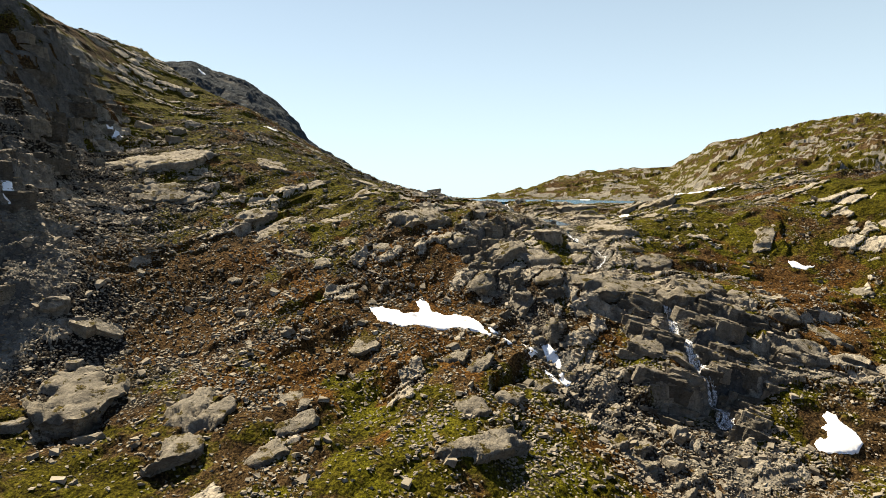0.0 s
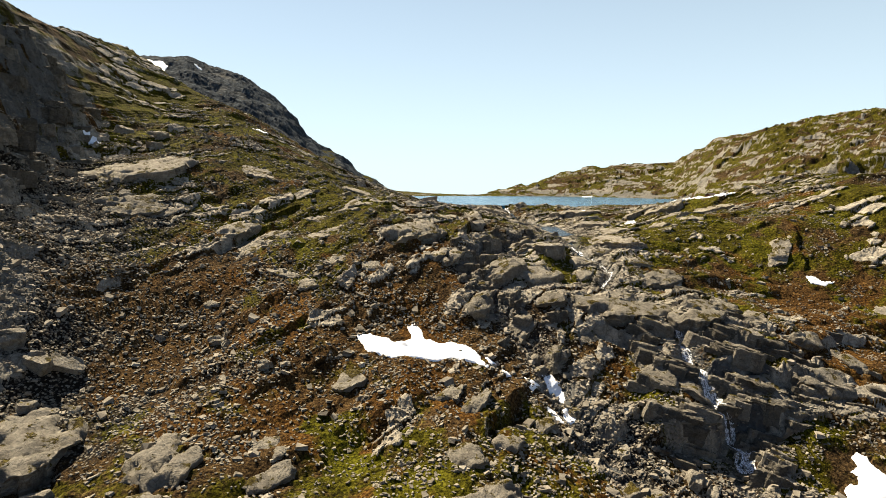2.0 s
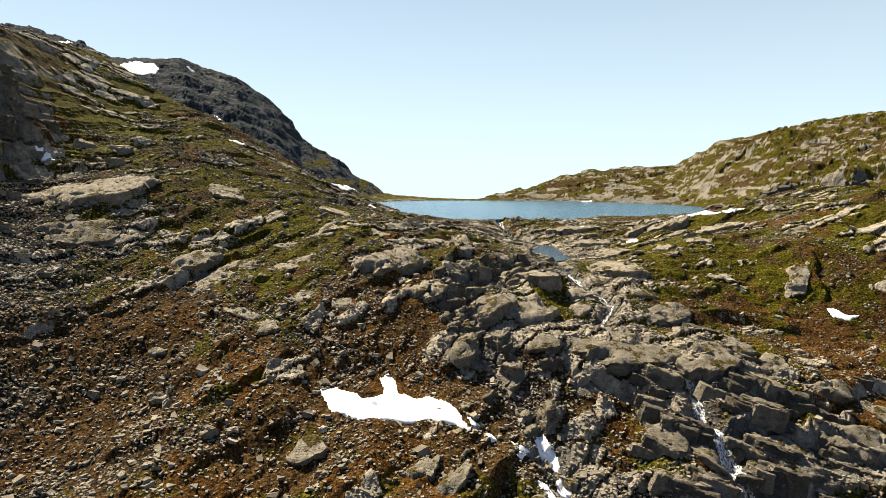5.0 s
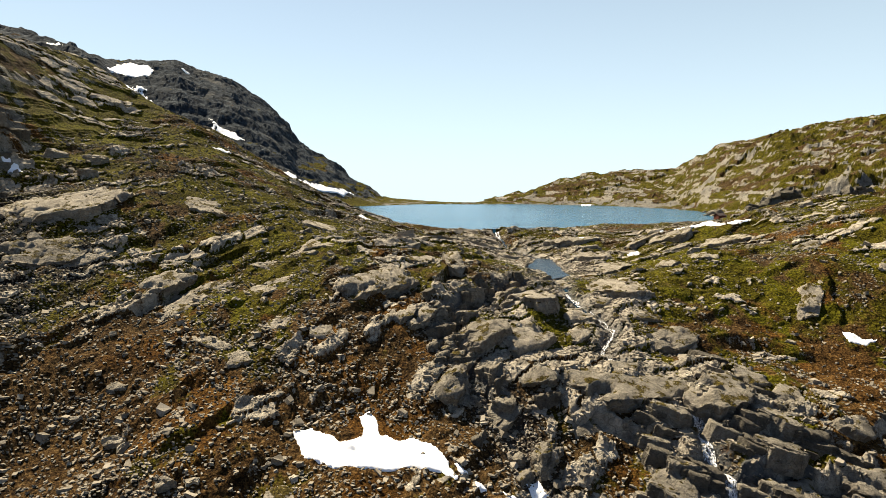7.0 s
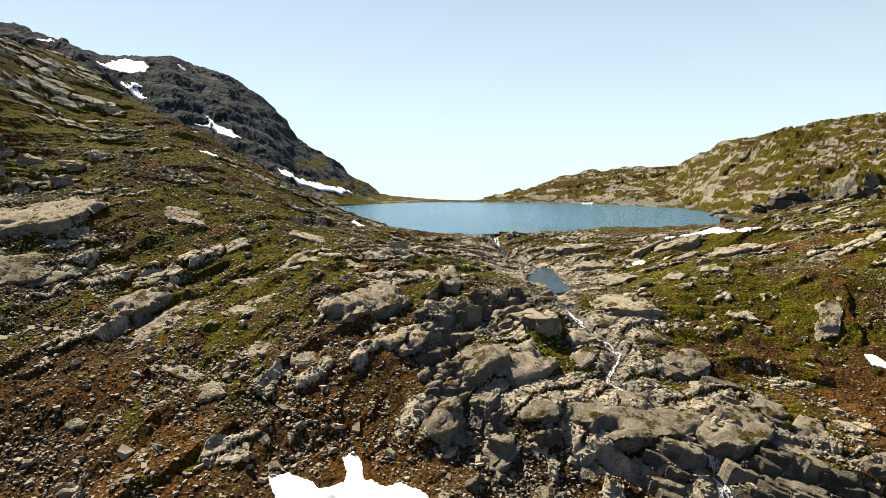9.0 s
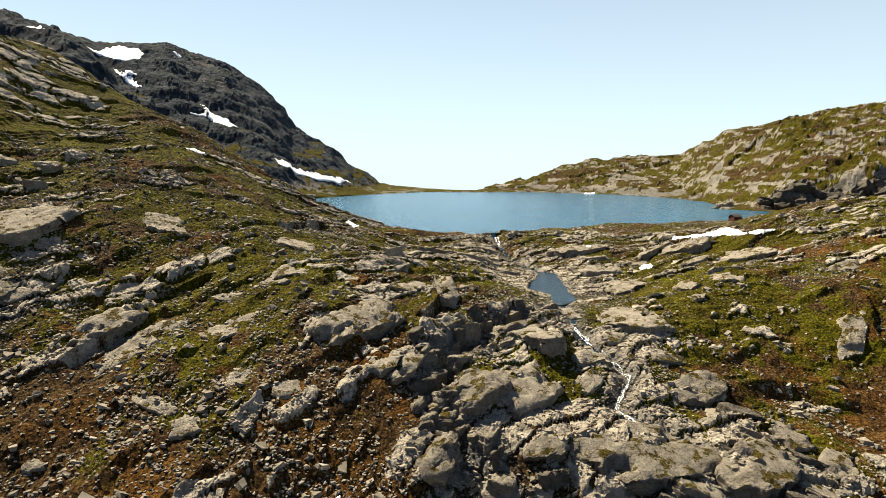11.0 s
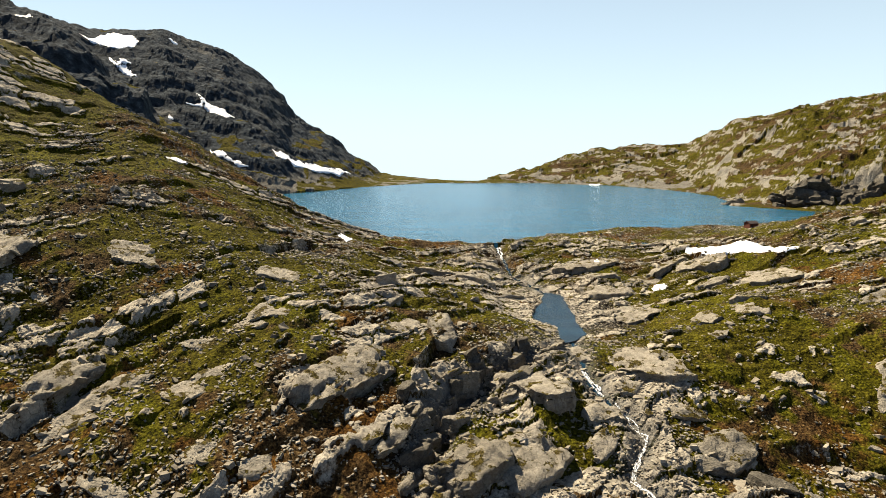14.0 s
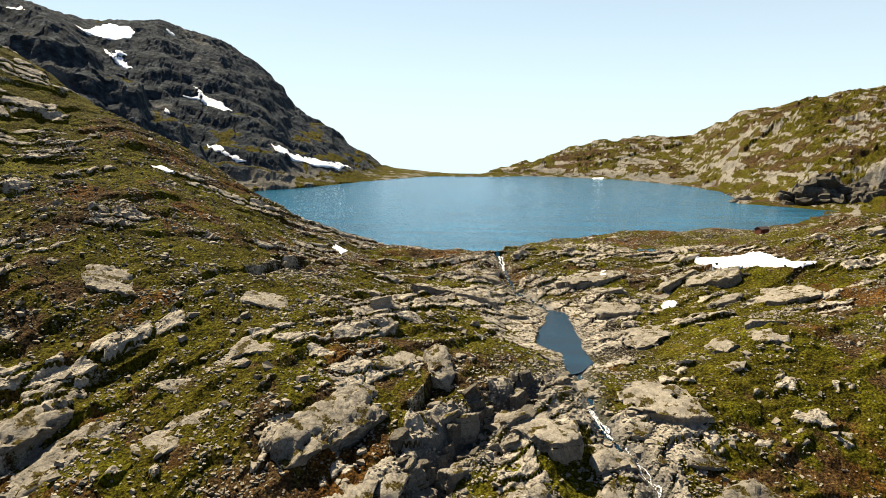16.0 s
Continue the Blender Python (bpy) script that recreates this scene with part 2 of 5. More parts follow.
def outcrops(x, y):
    """Bare rock that comes through the moss as tilted flat plates along the layers: share 0..1, rise, joints 0..1."""
    right = x > 52 + 4 * vnoise(x / 9, y / 9, 3) + 0.1 * (y - 200)
    cx, cy = np.where(right, 0.94, 0.7), np.where(right, 0.34, 0.714)
    wob = 0.7 * fbm(x, y, 7, 3, 155, 0.5)
    u, v = cx * x + cy * y + wob, cy * x - cx * y + wob
    gap, own, pu, pv = plates(u / 2.0, v, 5.2)
    gap2, own2, qu, qv = plates(u / 1.5, v + 0.3 * u, 2.3, 3)
    n = 0.5 * fbm(x, y, 30, 2, 141) + 0.75 * (own - 0.5) + 0.3 * (own2 - 0.5)
    n = n + 0.5 * fbm(u / 2.4, v, 9.0, 2, 131, 0.45)
    zone = 0.05 * smooth(150, 215, y) + 0.21 * near(x, y, 42, 210, 26, 55) + 0.25 * near(x, y, 25, 250, 34, 40) + 0.16 * near(x, y, 90, 290, 50, 40) - 0.7 * near(x, y, 88, 221, 26, 21)
    zone = zone + 0.22 * near(x, y, 22, 312, 40, 36) + 0.1 * near(x, y, 70, 160, 20, 20) - 0.3 * near(x, y, -45, 130, 50, 32) - 0.25 * near(x, y, -90, 270, 50, 50) + 0.24 * near(x, y, -12, 195, 42, 30) + 0.08 * near(x, y, -60, 225, 36, 45) + 0.12 * near(x, y, 112, 172, 34, 30)
    share = smooth(0.38, 0.52, n + zone + 0.1 * fbm(x, y, 3, 2, 159))
    joint = np.maximum(smooth(0.12, 0.03, gap), 0.35 * smooth(0.13, 0.04, gap2))
    rise = 0.15 + 0.6 * own + 0.85 * pv + 0.18 * (own2 - 0.3) + 0.12 * qv - (0.4 + 0.5 * near(x, y, 68, 155, 17, 17)) * joint
    return share, rise, joint


def ground(x, y):
    """Height of the land at arrays of places."""
    x, y = np.asarray(x, float), np.asarray(y, float)
    z = broad(x, y)
    # rim of the lake and its bed
    d, _ = line_distance(x, y, SHORE + SHORE[:1])
    d = np.where(inside(x, y, SHORE), -d, d) + 2.5 * fbm(x, y, 22, 3, 3)
    far = smooth(418, 455, y)
    low = np.where(y > 410, np.clip(0.06 * d, -3, 9 - 7.5 * smooth(800, 950, y)), z)
    low = low - np.where(y > 900, 0.3 * np.clip(d - 14, 0, 800), 0) - 0.4 * np.clip(y - 1130, 0, 800)
    z = z * (1 - far) + low * far
    # the far hills
    warp = 14 * fbm(x, y, 120, 3, 5)
    rough = fbm(x, y, 60, 5, 9, 0.55)
    m = hill_face(x, y, MOUNTAIN, 0.45, warp) 
    m = m + smooth(2, 14, m) * (3 * rough)
    bend = 14 * fbm(x, y, 60, 3, 37)
    _, b1 = blocks(0.7 * x + 0.5 * y + bend, y - 0.3 * x + bend, 58, 2)
    _, b2 = blocks(x + 0.4 * y + bend, 0.6 * y - 0.4 * x - bend, 21, 6)
    _, b3 = blocks(x + bend, y - bend, 9, 8)
    crack = 3 + 2.5 * (b1 - 0.5) + 3 * (b2 - 0.5) + 1.8 * (b3 - 0.5)
    lean = 0.16 * x + 16 * fbm(x, y, 130, 4, 4)
    m = np.where(m > 9, 0.35 * m + 0.65 * (terraces(m + lean, 26 + 6 * vnoise(x / 200, y / 200, 2), 0.6) - lean) + crack, m)
    bt = hill_face(x, y, BUTTRESS, 0.75, warp)
    bt = bt + smooth(2, 12, bt) * (3 * rough)
    bt = np.where(bt > 9, 0.25 * bt + 0.75 * (terraces(bt + lean, 27, 0.55) - lean) + crack, bt)
    _, h1 = blocks(x + 0.5 * y + bend, 0.8 * y - 0.4 * x, 42, 4)
    _, h2 = blocks(x - bend, 0.7 * y + 0.4 * x, 16, 5)
    _, h3 = blocks(x + 0.5 * bend, 0.7 * y - 0.3 * x, 7, 9)
    r = hill_face(x, y, RIGHT_HILL, 0.25, warp * 0.6)
    r = r + smooth(1, 9, r) * (4 * fbm(x, y, 70, 4, 9) + 4.5 * (h1 - 0.5) + 2.2 * (h2 - 0.5) + 1.0 * (h3 - 0.5))
    r = np.where(r > 4, 0.6 * r + 0.4 * terraces(r + 7 * fbm(x, y, 60, 3, 6), 9, 0.6), r)
    bear = (x - MOUTH[0]) / np.maximum(y - MOUTH[1], 1.0)
    cliff = smooth(0.46, 0.58, bear + 0.02 * fbm(x, y, 40, 2, 7)) * smooth(0, 14, y - MOUTH[1] - 505 + 30 * (bear - 0.55) + 7 * fbm(x, y, 30, 3, 8))
    r = r + (13 + 3 * fbm(x, y, 12, 3, 18)) * cliff * (y > 420)
    hills = np.maximum(np.maximum(m, bt), r)
    z = np.where(y > 400, np.maximum(z, hills), z)
    # water lies open
    bed = np.clip(d * 0.22, -14, 0)
    z = np.where(d < 0, bed - 0.4, np.maximum(z, np.where((y > 335) & ((y < 900) | (d < 14)), np.minimum(0.1 * d, 1.0) + 0.15, -99)))
    # the land falls away behind the far shore
    out = np.hypot(x - 6, y + 60)
    z = z - 0.3 * np.clip(out - 1450, 0, 900)
    # fine forms
    fine = smooth(1500, 500, out) * (d > 0)
    z = z + fine * (1.1 * fbm(x, y, 17, 3, 11) + 0.45 * np.abs(fbm(x, y, 3.4, 3, 15)) - 0.2)
    # tilted slabs that break off towards the south-east, and the stepped face of the falls
    s1, k1 = slabs(x, y)
    near_lip = smooth(70, 100, y) * smooth(400, 350, y) * (d > 0)
    bare, rise, _ = outcrops(x, y)
    ds, ws = line_distance(x, y, STREAM)
    z = z + near_lip * (s1 + bare * rise) * (1 - 0.9 * np.exp(-(ds / 2.6) ** 2))
    fall = np.minimum(1, 1.2 * near(x, y, 74, 158, 24, 20)) * smooth(60, 110, y)
    tilt = 0.22 * x - 0.1 * y + 1.2 * fbm(x, y, 16, 3, 81)
    z = z * (1 - fall) + fall * (terraces(z + tilt, 3.6, 0.68) - tilt)
    for mx, my, high, wide in ((57, 135.5, 5.5, 13), (71, 149, 4.0, 12), (62, 163, 2.6, 10)):
        brow = y - my - 0.22 * (x - mx) + 2.6 * fbm(x, y, 9, 3, 87)
        z = z + high * (smooth(-0.6, 0.8, brow) - 0.5) * np.exp(-(brow / 8) ** 2) * smooth(wide + 6, wide - 4, np.abs(x - mx))
    line = -(x + 92 + 0.3 * (y - 110)) + 5 * fbm(x, y, 25, 3, 85)
    z = z + 7 * (smooth(-6, 20, line) - 0.5) * np.exp(-(line / 28) ** 2) * smooth(85, 110, y) * smooth(265, 235, y)
    # unseen rise left of the view, added to shade the lower slope
    z = z + 11 * near(x, y, -119, 133, 15, 24)
    crag = np.maximum(np.minimum(1, 1.3 * near(x, y, -150, 205, 34, 40)) * smooth(-92, -112, x), smooth(-5, 4, line) * smooth(75, 45, line) * smooth(80, 105, y) * smooth(275, 240, y))
    tilt = -0.1 * x + 0.05 * y + 2 * fbm(x, y, 22, 3, 83)
    z = z * (1 - crag) + crag * (terraces(terraces(z + tilt, 7.0, 0.6), 2.0, 0.66) - tilt)
    for ax, ay, bx, by, deep in CLEFTS:
        run = math.hypot(bx - ax, by - ay)
        ux, uy = (bx - ax) / run, (by - ay) / run
        part_way = ((x - ax) * ux + (y - ay) * uy) / run
        off = (x - ax) * uy - (y - ay) * ux + 0.8 * fbm(x, y, 5, 3, 95)
        drop = -deep * smooth(-0.35, 0.45, off) * np.exp(-np.maximum(off, 0) / 3.0) + 0.25 * deep * np.exp(np.minimum(off, 0) / 3.5) * (off < 0)
        z = z + drop * smooth(-0.05, 0.1, part_way) * smooth(1.05, 0.9, part_way) * (np.abs(off) < 20)
    z = z + 3.8 * near(x, y, 108, 296, 20, 4.5, -25)
    # stream bed
    z = z - (1.3 * np.exp(-(ds / 2.4) ** 2) + 0.9 * np.exp(-(ds / 7) ** 2)) * (y < 346) * smooth(40, 80, y)
    dg, _ = line_distance(x + 1.5 * fbm(x, y, 9, 2, 91), y, GULLY)
    z = z - (2.6 + 1.6 * smooth(150, 172, y)) * np.exp(-(dg / (3.6 - 0.6 * smooth(150, 172, y))) ** 2) * smooth(90, 120, y)
    dp, _ = line_distance(x, y, POOL + POOL[:1])
    dp = np.where(inside(x, y, POOL), -dp, dp) + 0.8 * fbm(x, y, 5, 2, 93)
    level = POOL_LEVEL + 0.1 + 0.09 * np.maximum(dp, 0)
    near_pool = smooth(16, 2, dp)
    z = z * (1 - near_pool) + (0.3 * np.minimum(z, level + 1.5) + 0.7 * level) * near_pool
    z = np.where(dp < 0, np.minimum(POOL_LEVEL - 0.1 + 0.3 * np.maximum(dp, -3), z), z)
    return z


def ground_at(px, py):
    return float(ground(np.array([px]), np.array([py]))[0])


# ---- materials ----
class Nodes:
    """Short ways to lay a node material."""

    def __init__(self, name):
        self.mat = bpy.data.materials.new(name)
        self.mat.use_nodes = True
        self.tree = self.mat.node_tree
        self.bsdf = self.tree.nodes["Principled BSDF"]
        self.out = self.tree.nodes["Material Output"]
        self.co = self.tree.nodes.new("ShaderNodeTexCoord")
        self.geo = self.tree.nodes.new("ShaderNodeNewGeometry")

    def add(self, kind, **inputs):
        n = self.tree.nodes.new(kind)
        for key, v in inputs.items():
            self.feed(v, n.inputs[key.replace("_", " ")])
        return n

    def feed(self, v, socket):
        if isinstance(v, bpy.types.NodeSocket):
            self.tree.links.new(v, socket)
        else:
            socket.default_value = v

    def noise(self, size, detail=4.0, rough=0.55, vector=None, stretch=None):
        n = self.add("ShaderNodeTexNoise", Scale=1.0 / size, Detail=detail, Roughness=rough)
        v = vector or self.geo.outputs["Position"]
        if stretch:
            mp = self.add("ShaderNodeMapping", Vector=v, Rotation=stretch[0], Scale=stretch[1])
            v = mp.outputs[0]
        self.feed(v, n.inputs["Vector"])
        return n.outputs["Fac"]

    def ramp(self, fac, stops):
        n = self.add("ShaderNodeValToRGB", Fac=fac)
        e = n.color_ramp.elements
        while len(e) < len(stops):
            e.new(0.5)
        for el, (p, c) in zip(e, stops):
            el.position = p
            el.color = (*c, 1) if not isinstance(c, (int, float)) else (c, c, c, 1)
        return n.outputs["Color"]

    def mix(self, fac, a, b, mode="MIX"):
        n = self.tree.nodes.new("ShaderNodeMix")
        n.data_type, n.blend_type = "RGBA", mode
        self.feed(fac, n.inputs[0])
        for v, k in ((a, 6), (b, 7)):
            self.feed((*v, 1) if isinstance(v, tuple) and len(v) == 3 else v, n.inputs[k])
        return n.outputs[2]

    def math(self, op, a, b=0.0, c=0.0):
        n = self.tree.nodes.new("ShaderNodeMath")
        n.operation = op
        for k, v in enumerate((a, b, c)):
            self.feed(v, n.inputs[k])
        return n.outputs[0]

    def bump(self, height, strength, distance):
        n = self.add("ShaderNodeBump", Height=height, Strength=strength, Distance=distance)
        self.feed(n.outputs[0], self.bsdf.inputs["Normal"])
        return n

    def done(self, color, rough=0.9, spec=0.2):
        self.feed((*color, 1) if isinstance(color, tuple) and len(color) == 3 else color, self.bsdf.inputs["Base Color"])
        self.feed(rough, self.bsdf.inputs["Roughness"])
        self.feed(spec, self.bsdf.inputs["Specular IOR Level"])
        return self.mat


def rock_colors(m, dark=1.0):
    """Weathered gneiss: pale grey-buff, grey bands, dark and pale lichen."""
    a = m.ramp(m.noise(2.2, 6, 0.65), [(0.3, (0.1429 * dark, 0.1225 * dark, 0.0919 * dark)), (0.48, (0.2995 * dark, 0.262 * dark, 0.2008 * dark)), (0.68, (0.4492 * dark, 0.3982 * dark, 0.3097 * dark))])
    spots = m.ramp(m.noise(0.35, 5, 0.7), [(0.42, 0.0), (0.62, 1.0)])
    a = m.mix(m.math("MULTIPLY", spots, 0.34), a, (0.0579 * dark, 0.051 * dark, 0.0422 * dark))
    pale = m.ramp(m.noise(0.9, 4, 0.6), [(0.58, 0.0), (0.72, 1.0)])
    a = m.mix(m.math("MULTIPLY", pale, 0.5), a, (0.422 * dark, 0.3743 * dark, 0.2927 * dark))
    bend = m.add("ShaderNodeVectorMath")
    m.feed(m.geo.outputs["Position"], bend.inputs[0])
    swirl = m.add("ShaderNodeTexNoise", Scale=0.6, Detail=3.0, Vector=m.geo.outputs["Position"])
    m.feed(swirl.outputs["Color"], bend.inputs[1])
    joints = m.tree.nodes.new("ShaderNodeTexVoronoi")
    joints.feature = "DISTANCE_TO_EDGE"
    m.feed(bend.outputs[0], joints.inputs["Vector"])
    joints.inputs["Scale"].default_value = 0.42
    return m.mix(m.ramp(joints.outputs["Distance"], [(0.0, 0.55), (0.028, 0.0)]), a, (0.0238 * dark, 0.0191 * dark, 0.0136 * dark))


def ground_material():
    m = Nodes("mountain ground")
    cover = m.tree.nodes.new("ShaderNodeAttribute")
    cover.attribute_name = "cover"
    sep = m.add("ShaderNodeSeparateColor", Color=cover.outputs["Color"])
    tint = m.tree.nodes.new("ShaderNodeAttribute")
    tint.attribute_name = "tint"
    sept = m.add("ShaderNodeSeparateColor", Color=tint.outputs["Color"])
    grain = m.noise(0.55, 6, 0.75)
    wide = m.noise(6.0, 4, 0.6)
    mixed = m.math("ADD", m.math("MULTIPLY", grain, 0.8), m.math("MULTIPLY", wide, 0.2))
    heath = m.ramp(mixed, [(0.42, (0.0056, 0.0036, 0.002)), (0.53, (0.0528, 0.032, 0.0129)), (0.64, (0.1519, 0.1022, 0.0464))])
    rust = m.ramp(mixed, [(0.41, (0.008, 0.004, 0.0016)), (0.53, (0.076, 0.0351, 0.008)), (0.65, (0.1919, 0.1039, 0.024))])
    heath = m.mix(sept.outputs[0], heath, rust)
    green = m.ramp(mixed, [(0.42, (0.0064, 0.0051, 0.0005)), (0.53, (0.0512, 0.0435, 0.0032)), (0.64, (0.1311, 0.1119, 0.0121))])
    bright = m.ramp(mixed, [(0.42, (0.0109, 0.0115, 0.0007)), (0.53, (0.0736, 0.0685, 0.0032)), (0.64, (0.1599, 0.1503, 0.0115))])
    green = m.mix(sept.outputs[1], green, bright)
    c = m.mix(m.ramp(m.math("ADD", sep.outputs[1], m.math("MULTIPLY", m.math("SUBTRACT", m.noise(0.9, 5, 0.7), 0.5), 0.9)), [(0.35, 0.0), (0.65, 1.0)]), heath, green)
    vor = m.add("ShaderNodeTexVoronoi", Vector=m.geo.outputs["Position"], Scale=1.7)
    cell = m.add("ShaderNodeSeparateColor", Color=vor.outputs["Color"])
    chip = m.ramp(cell.outputs[0], [(0.0, (0.0448, 0.0384, 0.0294)), (0.5, (0.1279, 0.11, 0.0831)), (1.0, (0.2942, 0.2558, 0.1919))])
    gravel = m.mix(m.ramp(vor.outputs["Distance"], [(0.25, 0.0), (0.5, 1.0)]), chip, (0.0128, 0.0103, 0.0077))
    c = m.mix(m.ramp(m.math("ADD", sep.outputs[2], m.math("MULTIPLY", m.math("SUBTRACT", m.noise(0.7, 5, 0.7), 0.5), 1.1)), [(0.4, 0.0), (0.6, 1.0)]), c, gravel)
    rock = rock_colors(m)
    # dark bluish rock: shade, and haze on the far hills, put into its colour
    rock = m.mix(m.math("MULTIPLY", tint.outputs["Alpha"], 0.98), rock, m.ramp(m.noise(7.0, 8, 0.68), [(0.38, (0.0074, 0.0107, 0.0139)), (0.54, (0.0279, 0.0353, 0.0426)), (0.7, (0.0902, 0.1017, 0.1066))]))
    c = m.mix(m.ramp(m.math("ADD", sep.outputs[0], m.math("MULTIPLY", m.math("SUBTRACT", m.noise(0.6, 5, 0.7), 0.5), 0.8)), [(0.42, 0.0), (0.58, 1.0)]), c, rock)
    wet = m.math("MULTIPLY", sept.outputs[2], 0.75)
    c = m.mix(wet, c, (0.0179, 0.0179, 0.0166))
    h = m.math("ADD", m.math("MULTIPLY", m.noise(0.9, 8, 0.7), 0.7), m.math("MULTIPLY", vor.outputs["Distance"], -0.25))
    h = m.math("ADD", h, m.math("MULTIPLY", m.math("MULTIPLY", tint.outputs["Alpha"], m.noise(9.0, 7, 0.65)), 6.0))
    m.bump(h, 1.0, 0.7)
    return m.done(c, m.math("SUBTRACT", 0.95, m.math("MULTIPLY", sept.outputs[2], 0.5)), m.math("ADD", 0.03, m.math("MULTIPLY", sept.outputs[2], 0.25)))


def rock_material(name, dark=1.0, turf=0.0):
    m = Nodes(name)
    info = m.tree.nodes.new("ShaderNodeObjectInfo")
    c = rock_colors(m, dark)
    c = m.mix(0.2, c, m.ramp(info.outputs["Random"], [(0.0, (0.1793 * dark, 0.156 * dark, 0.1195 * dark)), (1.0, (0.3652 * dark, 0.3187 * dark, 0.239 * dark))]))
    bands = m.noise(0.5, 5, 0.6, stretch=((0.1328, 0.1992, 0.3984), (1, 0.25, 3)))
    c = m.mix(m.ramp(bands, [(0.48, 0.0), (0.66, 0.35)]), c, (0.0863 * dark, 0.0797 * dark, 0.0697 * dark))
    if turf:
        up = m.add("ShaderNodeSeparateXYZ", Vector=m.geo.outputs["Normal"])
        spread = m.math("ADD", m.noise(3.4, 5, 0.62), m.math("MULTIPLY", m.noise(0.5, 4, 0.6), 0.16))
        grown = m.math("MULTIPLY", m.ramp(spread, [(0.71 - turf, 0.0), (0.75 - turf, 1.0)]), m.ramp(up.outputs["Z"], [(0.7, 0.0), (0.82, 1.0)]))
        blades = m.ramp(m.noise(0.45, 6, 0.75), [(0.38, (0.008, 0.006, 0.0013)), (0.53, (0.0564, 0.0412, 0.008)), (0.66, (0.1328, 0.1062, 0.0232))])
        c = m.mix(grown, c, blades)
    m.bump(m.math("ADD", m.noise(0.8, 8, 0.7), m.math("MULTIPLY", bands, 0.6)), 1.0, 0.55)
    return m.done(c, 0.92, 0.08)


def snow_material():
    m = Nodes("old snow")
    c = m.ramp(m.noise(1.5, 6, 0.6), [(0.25, (0.84, 0.85, 0.86)), (0.6, (0.92, 0.92, 0.92))])
    m.bump(m.noise(0.8, 4, 0.5), 0.2, 0.06)
    return m.done(c, 0.6, 0.3)


def water_material(name, deep, ripple, size):
    m = Nodes(name)
    wind = m.noise(size * 9, 4, 0.6, stretch=((0, 0, 0.15), (0.3, 1.6, 1)))
    c = m.mix(m.ramp(wind, [(0.35, 0.0), (0.65, 1.0)]), tuple(v * 0.62 for v in deep), tuple(v * 1.4 for v in deep))
    h = m.math("ADD", m.noise(size, 4, 0.6, stretch=((0, 0, 0.3), (1, 1.8, 1))), m.math("MULTIPLY", m.noise(size * 5, 3, 0.5), 0.8))
    m.bump(h, ripple, size * 0.25)
    return m.done(c, 0.16, 0.3)


GROUND = ground_material()
ROCK = rock_material("grey gneiss", 0.86, 0.09)
# darker copy of the gneiss: damp by the falls, shade put into the colour
SHADED_ROCK = rock_material("gneiss darkened for damp and shade", 0.36)
DULL_ROCK = rock_material("weathered gneiss", 0.66, 0.09)
SNOW = snow_material()
LAKE = water_material("lake water", (0.002, 0.066, 0.122), 0.9, 1.8)
STREAM_WATER = water_material("stream water", (0.004, 0.02, 0.036), 1.0, 0.7)


# ---- building ----
def mesh_of(name, verts, faces, material, shade=False):
    me = bpy.data.meshes.new(name)
    me.from_pydata([tuple(v) for v in verts], [], [tuple(f) for f in faces])
    me.materials.append(material)
    if shade:
        me.polygons.foreach_set("use_smooth", np.ones(len(me.polygons), bool))
    me.update()
    return me


def big_mesh(name, verts, quads, material, shade=True):
    """A mesh from arrays: verts (n, 3), quads (m, 3 or 4)."""
    me = bpy.data.meshes.new(name)
    k = quads.shape[1]
    me.vertices.add(len(verts))
    me.vertices.foreach_set("co", np.ascontiguousarray(verts, np.float32).ravel())
    me.loops.add(quads.size)
    me.loops.foreach_set("vertex_index", np.ascontiguousarray(quads, np.int32).ravel())
    me.polygons.add(len(quads))
    me.polygons.foreach_set("loop_start", np.arange(0, quads.size, k, dtype=np.int32))
    me.polygons.foreach_set("loop_total", np.full(len(quads), k, np.int32))
    me.polygons.foreach_set("use_smooth", np.full(len(quads), shade, bool))
    me.materials.append(material)
    me.update(calc_edges=True)
    return me


